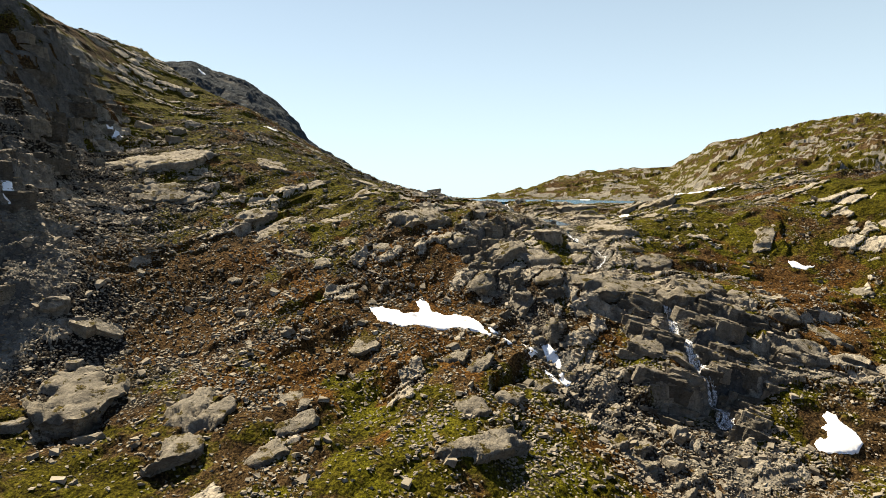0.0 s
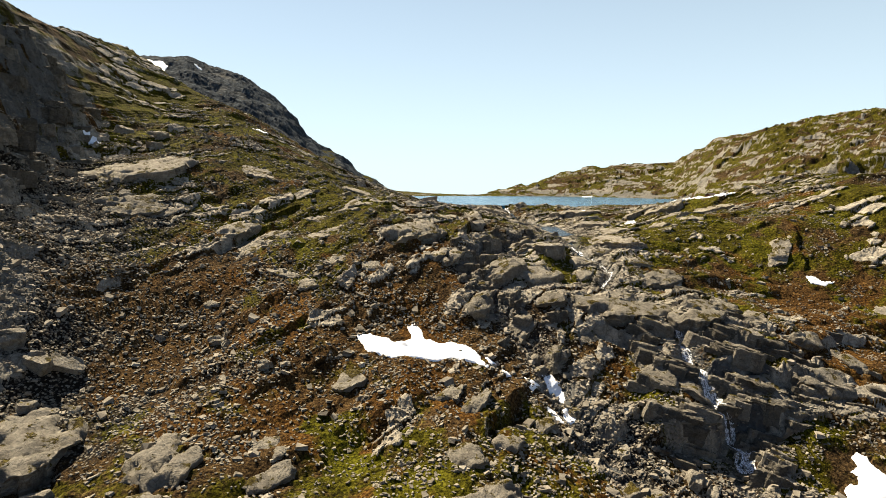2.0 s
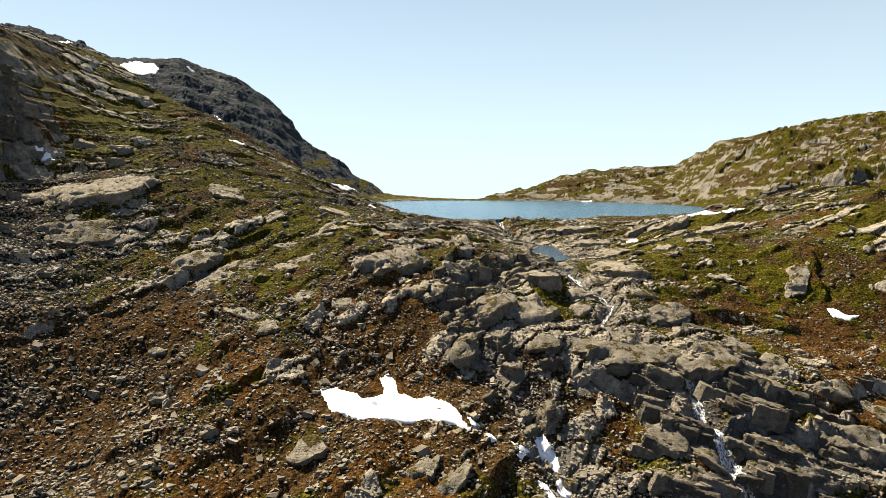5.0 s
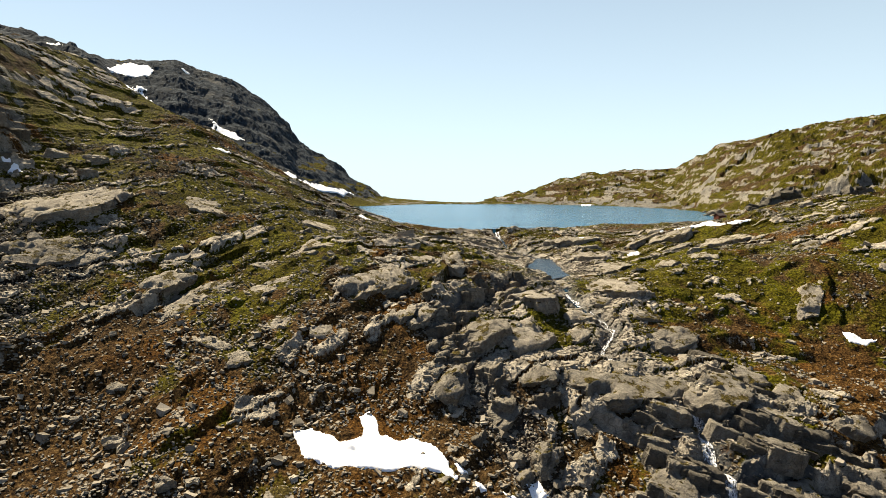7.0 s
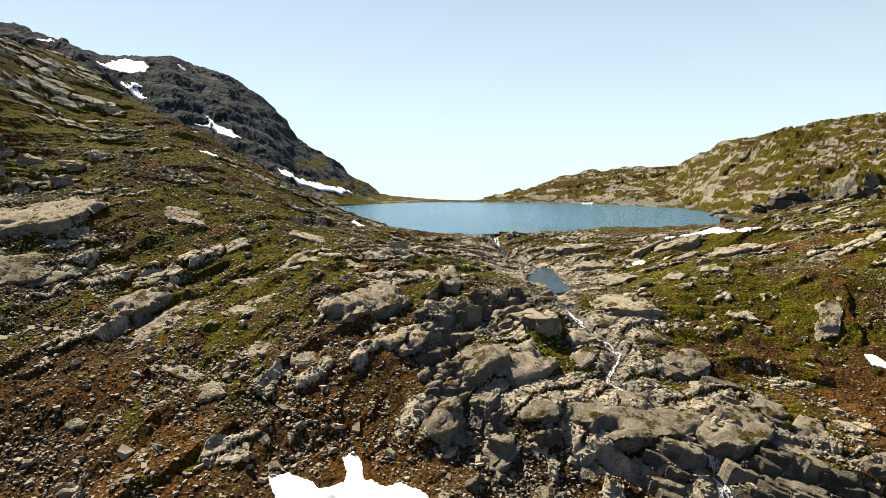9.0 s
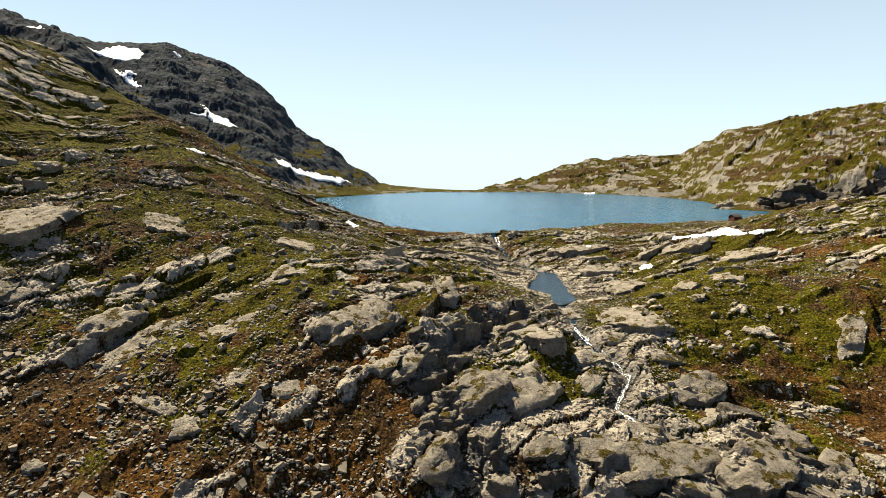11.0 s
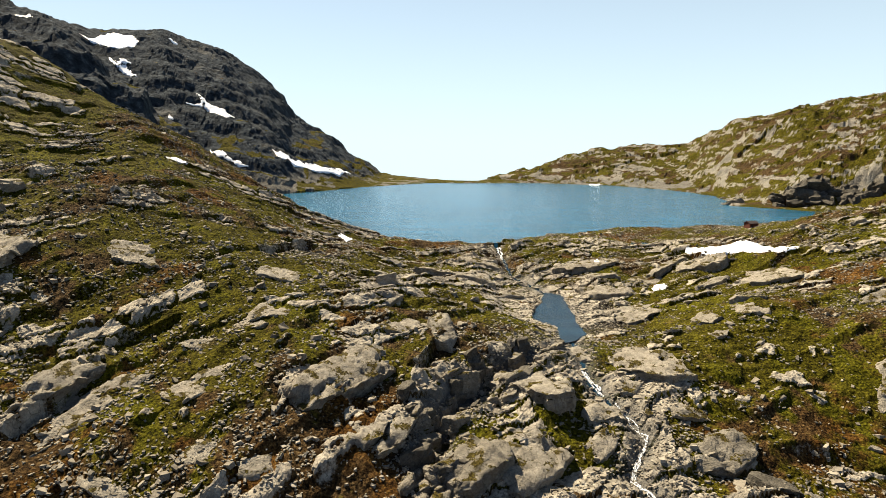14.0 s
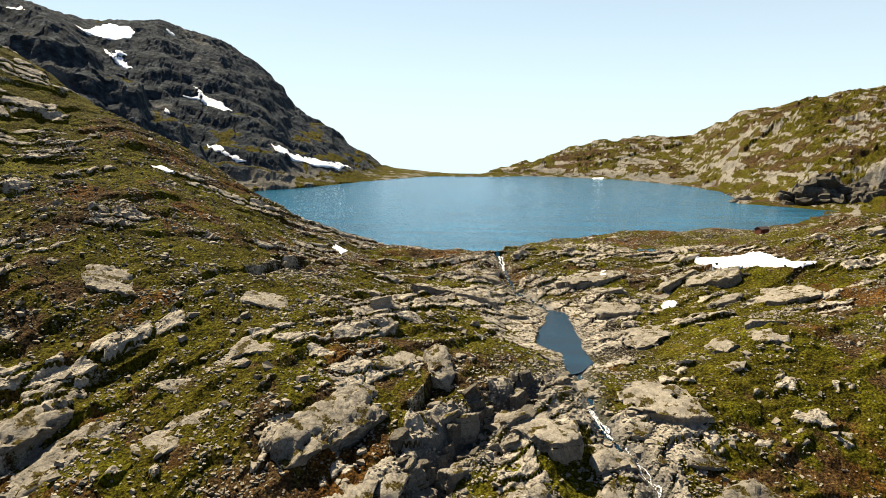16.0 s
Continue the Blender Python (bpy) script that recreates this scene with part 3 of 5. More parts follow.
def cover_of(x, y, z, slope):
    """What grows or lies at a place: shares of rock, green and gravel; rust, bright moss, wet, and rock darkened for
    shade and haze.
    """
    patch = fbm(x, y, 26, 4, 21)
    fine = fbm(x, y, 5, 4, 31)
    ds, _ = line_distance(x, y, STREAM)
    dg, _ = line_distance(x, y, GULLY)
    _, edge = slabs(x, y)
    green = 0.44 + 0.5 * patch + 0.38 * fine - 0.1 * near(x, y, -85, 270, 60, 50) + 0.1 * near(x, y, -55, 112, 30, 18)
    green = green + 0.36 * smooth(155, 195, y + 0.25 * x) - 0.2 * near(x, y, 128, 235, 22, 45) + 0.25 * near(x, y, 82, 222, 20, 22) - 0.5 * near(x, y, -35, 142, 42, 24) + 0.12 * near(x, y, 5, 108, 30, 14) - 0.3 * near(x, y, 116, 178, 34, 24)
    rock = -0.12 + 0.3 * fbm(x, y, 14, 4, 41) + 0.25 * fine + 0.42 * edge * smooth(-0.2, 0.5, fbm(x, y, 30, 2, 43)) + 1.0 * smooth(0.75, 1.25, slope)
    rock = rock + 0.5 * np.exp(-(ds / 13) ** 2) + 0.35 * np.exp(-(dg / 7) ** 2) + 0.5 * near(x, y, 70, 158, 20, 20) + 0.25 * near(x, y, 75, 280, 40, 26) - 0.3 * near(x, y, 84, 222, 24, 18)
    gravel = 0.0 + 0.35 * fbm(x, y, 18, 4, 51) + 0.8 * near(x, y, -106, 168, 17, 36) + 0.7 * near(x, y, 48, 126, 20, 18) + 0.35 * near(x, y, -75, 130, 30, 26)
    gravel = gravel + 0.8 * near(x, y, 52, 258, 5, 14)
    rust = 0.9 * smooth(0.0, 0.55, fbm(x, y, 16, 4, 61)) + 0.8 * near(x, y, 112, 178, 30, 22) + 0.35 * near(x, y, -30, 140, 45, 22) + 1.2 * near(x, y, -112, 221, 7, 6)
    moss = 0.55 * smooth(0.1, 0.5, fbm(x, y, 8, 3, 71)) + 0.3 * near(x, y, 0, 105, 30, 14)
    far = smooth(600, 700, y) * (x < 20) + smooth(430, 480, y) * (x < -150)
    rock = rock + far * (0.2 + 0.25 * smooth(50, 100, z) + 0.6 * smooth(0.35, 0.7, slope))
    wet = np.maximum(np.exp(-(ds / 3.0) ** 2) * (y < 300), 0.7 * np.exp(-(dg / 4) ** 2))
    bare, _, joint = outcrops(x, y)
    bare = bare * smooth(440, 400, y) * smooth(60, 95, y) * (1 - 0.85 * joint)
    rock = np.maximum(rock * (1 - 0.5 * smooth(440, 400, y)), 0.92 * bare + 0.1 * fine)
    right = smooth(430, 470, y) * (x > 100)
    bear = (x - MOUTH[0]) / np.maximum(y - MOUTH[1], 1.0)
    rock = rock + right * (0.2 + 0.15 * fbm(x, y, 34, 3, 163) + 0.6 * fbm(300 * bear, 1.6 * z, 5, 5, 173, 0.7))
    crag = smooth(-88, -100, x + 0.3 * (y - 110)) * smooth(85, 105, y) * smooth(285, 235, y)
    # hollow at the crag's foot, its shade painted as dark rock
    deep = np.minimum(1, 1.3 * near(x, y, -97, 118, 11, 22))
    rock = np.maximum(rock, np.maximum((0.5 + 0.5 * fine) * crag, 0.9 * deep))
    rock = rock + 0.5 * smooth(840, 890, y) * smooth(14, 7, z) * (0.6 + 0.6 * fbm(x, y, 9, 3, 191))
    # far mountain painted dark and bluish for shade and haze; crags for shade
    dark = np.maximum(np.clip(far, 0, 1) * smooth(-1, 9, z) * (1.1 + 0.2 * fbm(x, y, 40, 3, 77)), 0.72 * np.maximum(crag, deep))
    # rock by the falls: wet, with the shade of its steps painted in
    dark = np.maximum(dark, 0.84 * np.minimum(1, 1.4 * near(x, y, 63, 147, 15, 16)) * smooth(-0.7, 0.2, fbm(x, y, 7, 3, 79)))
    # black shade of the gully painted over its floor and sides
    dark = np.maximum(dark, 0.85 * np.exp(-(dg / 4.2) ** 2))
    # right-hand hill greyed; its steep cliffs painted dark for their shade
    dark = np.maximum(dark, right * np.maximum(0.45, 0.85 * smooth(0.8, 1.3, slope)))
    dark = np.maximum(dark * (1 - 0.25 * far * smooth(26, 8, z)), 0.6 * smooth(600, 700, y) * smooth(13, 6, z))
    gravel = np.where(y > 430, gravel * 0.3, gravel)
    shelf = np.clip(far, 0, 1) * smooth(0.75, 0.4, slope) * smooth(150, 70, z)
    rock = rock - 0.55 * shelf * smooth(-0.2, 0.4, fbm(x, y, 24, 3, 181))
    green = green + 0.35 * shelf
    rust = rust * (1 - 0.85 * smooth(430, 480, y))
    moss = moss * (1 - 0.8 * smooth(430, 480, y))
    green = green - 0.12 * right
    return [np.clip(v, 0, 1) for v in (rock, green, gravel, rust, moss, wet, dark)]


def build_ground():
    fine = np.radians(np.linspace(-38, 38, 840))
    rest = np.radians(np.linspace(38, 322, 72))[1:-1]
    ang = np.concatenate([fine, rest])
    rad = np.concatenate([np.geomspace(2, 129, 70), np.arange(130, 430, 0.5), np.geomspace(430.5, 1500, 290), np.geomspace(1520, 4800, 20)])
    R, A = np.meshgrid(rad, ang, indexing="ij")
    X, Y = 6 + R * np.sin(A), -60 + R * np.cos(A)
    Z = np.concatenate([ground(X[k:k + 60], Y[k:k + 60]) for k in range(0, len(rad), 60)])
    n, k = X.shape
    idx = np.arange(n * k).reshape(n, k)
    nxt = np.roll(idx, -1, axis=1)
    quads = np.stack([idx[:-1], nxt[:-1], nxt[1:], idx[1:]], axis=-1).reshape(-1, 4)
    soft = Z.copy()
    for _ in range(5):
        soft[1:-1] = (soft[:-2] + soft[1:-1] + soft[2:]) / 3
        soft = (np.roll(soft, 1, 1) + soft + np.roll(soft, -1, 1)) / 3
    dz = np.hypot(np.gradient(soft, axis=0) / np.gradient(R, axis=0), np.gradient(soft, axis=1) / np.maximum(R * np.gradient(A, axis=1), 0.05))
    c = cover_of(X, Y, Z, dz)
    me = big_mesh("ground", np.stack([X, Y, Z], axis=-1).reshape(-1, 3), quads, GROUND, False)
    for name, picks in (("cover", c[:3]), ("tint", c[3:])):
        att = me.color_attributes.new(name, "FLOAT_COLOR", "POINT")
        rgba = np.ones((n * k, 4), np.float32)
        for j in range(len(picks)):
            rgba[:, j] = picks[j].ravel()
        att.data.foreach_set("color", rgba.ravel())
    return tagged(new("ground", me), "rocky mountain ground with moss, heath and bare slabs", "ground", kind="structure")


build_ground()


def build_lake():
    n = 40
    xs, ys = np.linspace(-420, 420, n), np.linspace(338, 1080, n)
    verts = [(x, y, 0.0) for y in ys for x in xs]
    faces = [(j * n + i, j * n + i + 1, (j + 1) * n + i + 1, (j + 1) * n + i) for j in range(n - 1) for i in range(n - 1)]
    ob = new("water", mesh_of("water", verts, faces, LAKE, True))
    return tagged(ob, "blue mountain lake with small ripples", "lake", kind="structure")


build_lake()


# ---- rocks ----
def icosphere(sub):
    bm = bmesh.new()
    bmesh.ops.create_icosphere(bm, subdivisions=sub, radius=1.0)
    v = np.array([p.co[:] for p in bm.verts])
    f = np.array([[q.index for q in p.verts] for p in bm.faces])
    bm.free()
    return v, f


BALLS = {k: icosphere(k) for k in (1, 2, 3, 4, 5)}


def rock_shape(seed, sub, length, width, height, facets=9, cracks=0, strata=0.0, rough=0.05):
    """Corners of one broken rock: a boxy ball cut flat on its sides and top, cracked and layered."""
    r = np.random.RandomState(seed)
    v = BALLS[sub][0].copy()
    v = v / (np.abs(v) ** 9).sum(1, keepdims=True) ** (1 / 9)
    for k in range(facets):
        a = r.uniform(0, 2 * math.pi)
        n = np.array([math.cos(a), math.sin(a), r.uniform(-0.25, 0.45)])
        n /= np.linalg.norm(n)
        v -= n * np.maximum(v @ n - r.uniform(0.62, 0.98), 0)[:, None]
    for k in range(2):
        n = np.array([r.uniform(-0.22, 0.22), r.uniform(-0.22, 0.22), 1.0])
        n /= np.linalg.norm(n)
        v -= n * np.maximum(v @ n - r.uniform(0.5, 0.75), 0)[:, None]
    unit = v.copy()
    v = v * np.array([length, width, height]) / 2
    size = (length * width * height) ** (1 / 3)
    if strata:
        k = np.floor(v[:, 2] / strata + 0.3 * vnoise(unit[:, 0] * 2, unit[:, 1] * 2, seed % 50))
        step = np.sin(k * 12.9898 + seed) * 43758.5453
        v[:, :2] *= (1 - 0.13 * (step - np.floor(step)))[:, None]
    u, w = v[:, 0] + 0.7 * v[:, 2], v[:, 1] - 0.6 * v[:, 2]
    push = fbm(u, w, size * 0.55, 4, seed % 40) * rough * size
    v = v + unit * push[:, None]
    for k in range(cracks):
        a = r.uniform(-0.5, 0.5) + (math.pi / 2 if k % 2 else 0)
        off = r.uniform(-0.35, 0.35) * (length if k % 2 == 0 else width)
        line = v[:, 0] * math.sin(a) + v[:, 1] * math.cos(a) - off * 0.6 + 0.25 * fbm(v[:, 0], v[:, 1], 2.5, 2, k)
        v[:, 2] -= 0.12 * height * np.exp(-(line / (0.02 * length + 0.12)) ** 2) * (unit[:, 2] > 0)
    return v


def lie(px, py, yaw, sink=0.0, reach=4.0, tilt=(0.0, 0.0)):
    """The pose of a thing that lies on the ground, leaning with the slope."""
    g = ground(px + reach * np.array([0, 1, -1, 0, 0.0]), py + reach * np.array([0, 0, 0, 1, -1.0]))
    z0, zx, zy = float(g[0]), float(g[1] - g[2]), float(g[3] - g[4])
    n = Vector((-zx / (2 * reach) + tilt[0], -zy / (2 * reach) + tilt[1], 1.0)).normalized()
    m = n.to_track_quat("Z", "Y").to_matrix().to_4x4()
    flat = Vector((math.cos(radians(yaw)), math.sin(radians(yaw)), 0))
    ax = (flat - n * flat.dot(n)).normalized()
    ay = n.cross(ax)
    m = Matrix((ax, ay, n)).transposed().to_4x4()
    return Matrix.Translation((px, py, z0 - sink)) @ m


def slab_mesh(name, seed, length, width, height, material, block=False):
    """One rock slab: its layers lie flat, the north-western edge dives under the turf, the south-eastern one breaks off in steps."""
    r = np.random.RandomState(seed)
    nu, nv = int(np.clip(length / 0.5, 12, 56)), int(np.clip(width / 0.5, 9, 34))
    S, T = np.meshgrid(np.linspace(-1, 1, nu), np.linspace(-1, 1, nv), indexing="ij")
    P = np.stack([S * np.sqrt(1 - 0.3 * T * T), T * np.sqrt(1 - 0.3 * S * S)], -1)
    for k in range(6):
        a = r.uniform(0, 2 * math.pi)
        n = np.array([math.cos(a), math.sin(a)])
        P = P - n * np.maximum(P @ n - r.uniform(0.55, 0.95), 0)[..., None]
    P = P + 0.3 * r.uniform(-1, 1) * np.stack([P[..., 1], np.zeros_like(S)], -1)
    wob = 0.06 * np.stack([fbm(S * 4, T * 4, 1.0, 3, seed % 37), fbm(S * 4 + 9, T * 4, 1.0, 3, seed % 41)], -1)
    P = P + wob
    X, Y = P[..., 0] * length / 2, P[..., 1] * width / 2
    q = (1 - T) / 2
    Z = height * (0.72 + 0.28 * q) if block else height * (0.55 * smooth(0.0, 0.4, q) + 0.45 * q) - 0.5 * smooth(0.25, 0.0, q)
    Z = Z - 0.12 * height * smooth(0.86, 1.0, q) - 0.1 * height * smooth(0.8, 1.0, np.abs(S))
    cell = max(1.8, 0.36 * width)
    ox, oy = r.uniform(0, 200, 2)
    gap, own, pu, pv = plates(X / 1.9 + ox, Y + 0.25 * X + oy, cell, seed % 11)
    grip = min(1.0, 0.3 + 0.25 * height)
    Z = Z + grip * (0.35 * (own - 0.5) + 0.22 * pv) - grip * 0.45 * smooth(0.13, 0.03, gap)
    Z = Z + 0.16 * fbm(X / 5 + ox, Y + oy, 1.3, 3, 3) + 0.12 * fbm(X + ox, Y + oy, 4.5, 3, 8)
    rim = np.maximum(np.abs(S), 1 - 2.2 * q) + 0.4 * fbm(X + oy, Y + ox, 3.2, 3, 6)
    if not block:
        Z = Z - (0.55 + 0.9 * height) * smooth(0.35, 1.0, rim)
    top = np.stack([X, Y, Z], -1).reshape(-1, 3)
    idx = np.arange(nu * nv).reshape(nu, nv)
    quads = [np.stack([idx[:-1, :-1], idx[1:, :-1], idx[1:, 1:], idx[:-1, 1:]], -1).reshape(-1, 4)]
    ring = np.concatenate([idx[:-1, 0], idx[-1, :-1], idx[:0:-1, -1], idx[0, :0:-1]])
    verts, last, edge = [top], ring, top[ring]
    out = edge[:, :2] / np.maximum(np.hypot(edge[:, 0], edge[:, 1])[:, None], 0.1)
    steps = max(3, min(8, int((height + 2.0) / 0.7)))
    deep = height + 3.0
    for k in range(1, steps + 1):
        push = r.uniform(-0.35, 0.4) + 0.35 * fbm(edge[:, 0] + 3 * k, edge[:, 1], 2.2, 2, seed % 29) + 0.12 * k
        for share in ((k - 0.85) / steps, k / steps):
            row = edge.copy()
            row[:, :2] += out * push[:, None] * min(1.0, 0.3 + 0.12 * height)
            row[:, 2] -= deep * share
            base = sum(len(v) for v in verts)
            now = np.arange(base, base + len(row))
            verts.append(row)
            quads.append(np.stack([last, np.roll(last, -1), np.roll(now, -1), now], -1)[:, ::-1])
            last = now
    me = big_mesh(name, np.concatenate(verts), np.concatenate(quads), material, False)
    soft = np.zeros(len(me.polygons), bool)
    soft[:len(quads[0])] = True
    me.polygons.foreach_set("use_smooth", soft)
    return me


def slab(seed, row, label, group, material=None):
    px, py, length, width, height, yaw = row
    height = min(1.8, 0.3 * height + 0.05 * height ** 2)
    ob = new("rock_slab", slab_mesh("rock_slab", seed, length * 1.22, width * 1.22, height, material or ROCK))
    ob.matrix_world = lie(px, py, yaw, 0.15 * height, max(3.0, length * 0.35))
    return tagged(ob, label, "rock slab", group)


def ledge(seed, row, label, group, material, dip=(0.0, 0.0), name="crag"):
    """A block of level rock layers that stands out of a steep slope; dip: how its top leans."""
    px, py, length, width, height, yaw = row
    ob = new(name, slab_mesh(name, seed, length, width, height, material, True))
    n = Vector((dip[0], dip[1], 1.0)).normalized()
    flat = Vector((math.cos(radians(yaw)), math.sin(radians(yaw)), 0))
    ax = (flat - n * flat.dot(n)).normalized()
    ob.matrix_world = Matrix.Translation((px, py, ground_at(px, py) - 0.45 * height)) @ Matrix((ax, n.cross(ax), n)).transposed().to_4x4()
    return tagged(ob, label, "rock ledge", group)


def lump(seed, row, label, group, sub=3, material=None, name="boulder"):
    px, py, length, width, height, yaw = row
    v = rock_shape(seed, sub, length * 1.08, width * 1.08, height * 1.9, 7, 3 if length > 8 else 1, height * 0.3, 0.04)
    ob = new(name, big_mesh(name, v, BALLS[sub][1], material or ROCK, False))
    ob.matrix_world = lie(px, py, yaw, height * 0.2, max(3.0, length * 0.3), (-0.1, 0.08))
    return tagged(ob, label, name, group)


THRESHOLD_SLABS = [
    (-66.1, 223.4, 14.7, 13.1, 1.5, -2), (-32, 231.7, 15.9, 10.2, 1.2, 16), (-29.2, 208.9, 11.5, 7.8, 1.8, -12), (-32.4, 204.5, 7.2, 6.6, 1.4, 44),
    (-40, 199.1, 13, 4, 0.9, 10), (-38, 185, 8.6, 8.4, 1.8, 52), (-33.9, 191, 12.9, 6.1, 0.7, 17), (-9.9, 191.3, 23.7, 11.4, 4.2, 59),
    (-7.4, 201.7, 8.9, 8.3, 2.5, 58), (-53.9, 181.2, 29.7, 8, 2.4, 62), (-60.7, 185.2, 19.4, 9.2, 4, 66), (-3.6, 178.1, 10.6, 7.6, 4, 63),
    (1.1, 179.6, 14.3, 4.8, 5, 72), (-0.3, 214.9, 18.5, 8.2, 2.2, 4), (7, 274, 26, 12, 1.6, -11), (-29.7, 172.1, 8.4, 5.3, 1.3, 27),
    (-19.7, 170.6, 7.1, 4.5, 2, 21), (-41.9, 165.8, 10.1, 4, 1.4, -32), (-34.8, 161.5, 7.6, 5.5, 1.2, 32), (-55.4, 154.4, 6.5, 2.6, 1, -11),
    (-7.5, 224, 15.4, 4.9, 1.6, 56), (9, 214, 11, 6, 2.6, -69), (39, 190, 9, 5, 2.6, 51), (-81, 189, 14, 6, 2.4, 50)]
STREAM_SLABS = [
    (107, 212, 17, 7, 1.6, 66),
    (59.5, 279.5, 18.4, 12.7, 1.9, 15), (62.9, 258.4, 26.3, 13.9, 1.7, 19), (52.4, 215.7, 17.6, 17.7, 2.6, 1), (26.7, 203.2, 15.4, 16.2, 2.2, 11),
    (22.1, 179.7, 21.3, 11, 3.2, 54), (41.1, 199.6, 9.5, 10.4, 2.6, 21), (47.8, 206, 7.3, 6.3, 3.4, -1), (58.5, 199, 9.8, 5.3, 1.7, 16),
    (91.7, 250.4, 10.6, 11.7, 1.6, -10), (86.1, 239.7, 9.7, 10.4, 1.3, -1), (74.6, 227.3, 6.5, 5.7, 1.8, 37), (75.9, 238.9, 9, 8.7, 1.3, 11),
    (109.8, 274.3, 19.2, 16.7, 1.1, -43), (94.5, 298.5, 17.5, 12.2, 1.3, -22), (61.2, 308, 33.2, 9.9, 1.5, 37)]
OUTLET_SLABS = [
    (76.6, 298.7, 27.2, 9.7, 1.6, 26), (36.2, 235.8, 9.7, 10.7, 1.6, -58), (30.3, 279.4, 30.4, 11.1, 1.4, 54), (26.9, 247.5, 28.7, 10.6, 1.5, 54),
    (40.3, 219.8, 8.6, 7.9, 1.8, 32), (78.4, 205.9, 7.8, 3.5, 0.9, 33), (16, 284, 12, 6, 2, -33), (-11, 257, 6.5, 5, 3.6, 4),
    (86, 304, 19, 6, 2.4, 38), (92, 278, 14, 6, 2.2, 19), (28, 268, 12, 6, 2.4, 40), (58, 296, 16, 6, 1.6, 12), (20, 305, 14, 7, 2, -10),
    (96, 312, 12, 6, 1.4, 10)]
LOWER_SLABS = [
    (44, 166.8, 27.4, 17.9, 5, 32), (75, 179.6, 11.5, 11.6, 2.8, 14), (65.5, 167.1, 14.2, 15.3, 4.2, -7), (61.1, 190, 15.5, 8.4, 2.4, 41),
    (70, 146, 13.4, 11.3, 4.5, 14), (-69.1, 110.3, 19.1, 17.5, 6.5, 64), (-45.3, 107.3, 13.1, 10.5, 5.5, 79), (-45.2, 96.6, 10, 8, 5, 39),
    (-18.2, 133.2, 7.9, 7.8, 3, 12), (7.1, 101.8, 18, 7.7, 5, 36), (1.8, 129.8, 6.7, 5.6, 3.2, 56), (6.1, 126.8, 10.8, 5.5, 3.8, 65),
    (3.8, 111.9, 8.2, 6.7, 3.6, 45), (25.6, 163.8, 10.3, 5.6, 3.2, 25), (17.9, 159, 9.7, 7.5, 4, 49)]
SMALL_SLABS = [
    (46.8, 146, 10.2, 8.3, 2.4, -26), (51.4, 134.8, 9.1, 2.7, 2.6, -1), (91.2, 163.3, 7.8, 8.6, 2.4, -29), (87.8, 150.8, 14, 9, 3, 12),
    (13.1, 175.2, 12.4, 8.8, 3, 37), (-29.9, 97.7, 9.1, 7.3, 3, 36), (-30, 114.2, 8.6, 8.1, 2, 61), (-90.4, 187.5, 19.9, 13.1, 3, 28),
    (-57.7, 185, 18.4, 10.1, 2.2, 48), (-27, 107, 10, 5, 3, 52), (80, 172, 10, 7, 3, 60), (54, 142, 9, 6, 3.4, -41), (98, 160, 9, 6, 2.6, -60),
    (122, 186, 12, 7, 2.4, 20), (26, 151, 6, 5, 3.6, 41), (35, 156, 8, 6, 4.2, -73), (8, 160, 8, 6, 4, 50), (20, 128, 6, 5, 3.6, 30),
    (120, 240, 12, 6, 2, 30), (11, 118, 6, 5, 4, 60)]
for rows, where in ((THRESHOLD_SLABS, "slabs on the threshold"), (STREAM_SLABS, "slabs along the stream"), (OUTLET_SLABS, "slabs near the outlet"),
                    (LOWER_SLABS, "slabs on the lower slope"), (SMALL_SLABS, "slabs on the lower slope")):
    for k, row in enumerate(rows):
        words = "long grey gneiss slab with cracks, set in moss" if row[2] > 2.6 * row[3] else "broad pale gneiss slab with a broken dark edge" if row[4] < 3 else "thick grey gneiss block with a flat worn top"
        slab(200 + 31 * k + len(where), row, words, where, DULL_ROCK if "lower" in where else ROCK)

slab(205, (-98, 207, 37, 19, 3.6, 41), "great pale flat slab with rust-coloured moss beside it", "slabs on the lower slope")

BOULDERS = [(-84, 126, 5.4, 4.6, 5, 20), (-77.5, 124.5, 5.6, 4.6, 5.2, 5), (-74, 128, 6.5, 5, 3.6, 30), (-49.5, 143, 3.8, 3, 3.2, 10), (-47, 141, 3, 2.6, 2.4, 70),
            (-36, 133, 2.8, 2.4, 2.4, 0), (-94.5, 190, 4.5, 4, 3.4, 20), (-106, 232, 7, 5, 4.4, 0), (-111, 246, 8, 6, 4.6, 30), (-124, 244, 7, 6, 6, 60),
            (33, 300, 3, 2.4, 2, 10), (-75, 117, 4.5, 3.6, 3.4, 50), (-62, 101, 7, 3, 3, 35), (-8, 243, 6, 5, 4.2, 10), (150, 330, 7, 5, 4, 10), (165, 322, 8, 6, 4, 40)]
CHIPPED = [(26.5, 151, 4.4, 3.4, 5.5, 80), (48, 125, 4.4, 3.6, 3.4, 30), (51, 123, 4, 3, 3, 60), (45, 117, 4.6, 3.4, 3, 15), (36, 129, 3.4, 3, 2.6, 40), (60, 120, 3.6, 3, 2.6, 10),
           (3.2, 145.2, 2.6, 2, 1.7, 25), (16, 246, 3, 2.4, 2.4, 20), (30, 212, 3, 2.4, 2.2, 10), (24, 219, 3.2, 2.4, 2.6, 70)]
for k, row in enumerate(BOULDERS + CHIPPED):
    lump(900 + 17 * k, row, "big angular grey boulder resting on the slope", "big boulders")
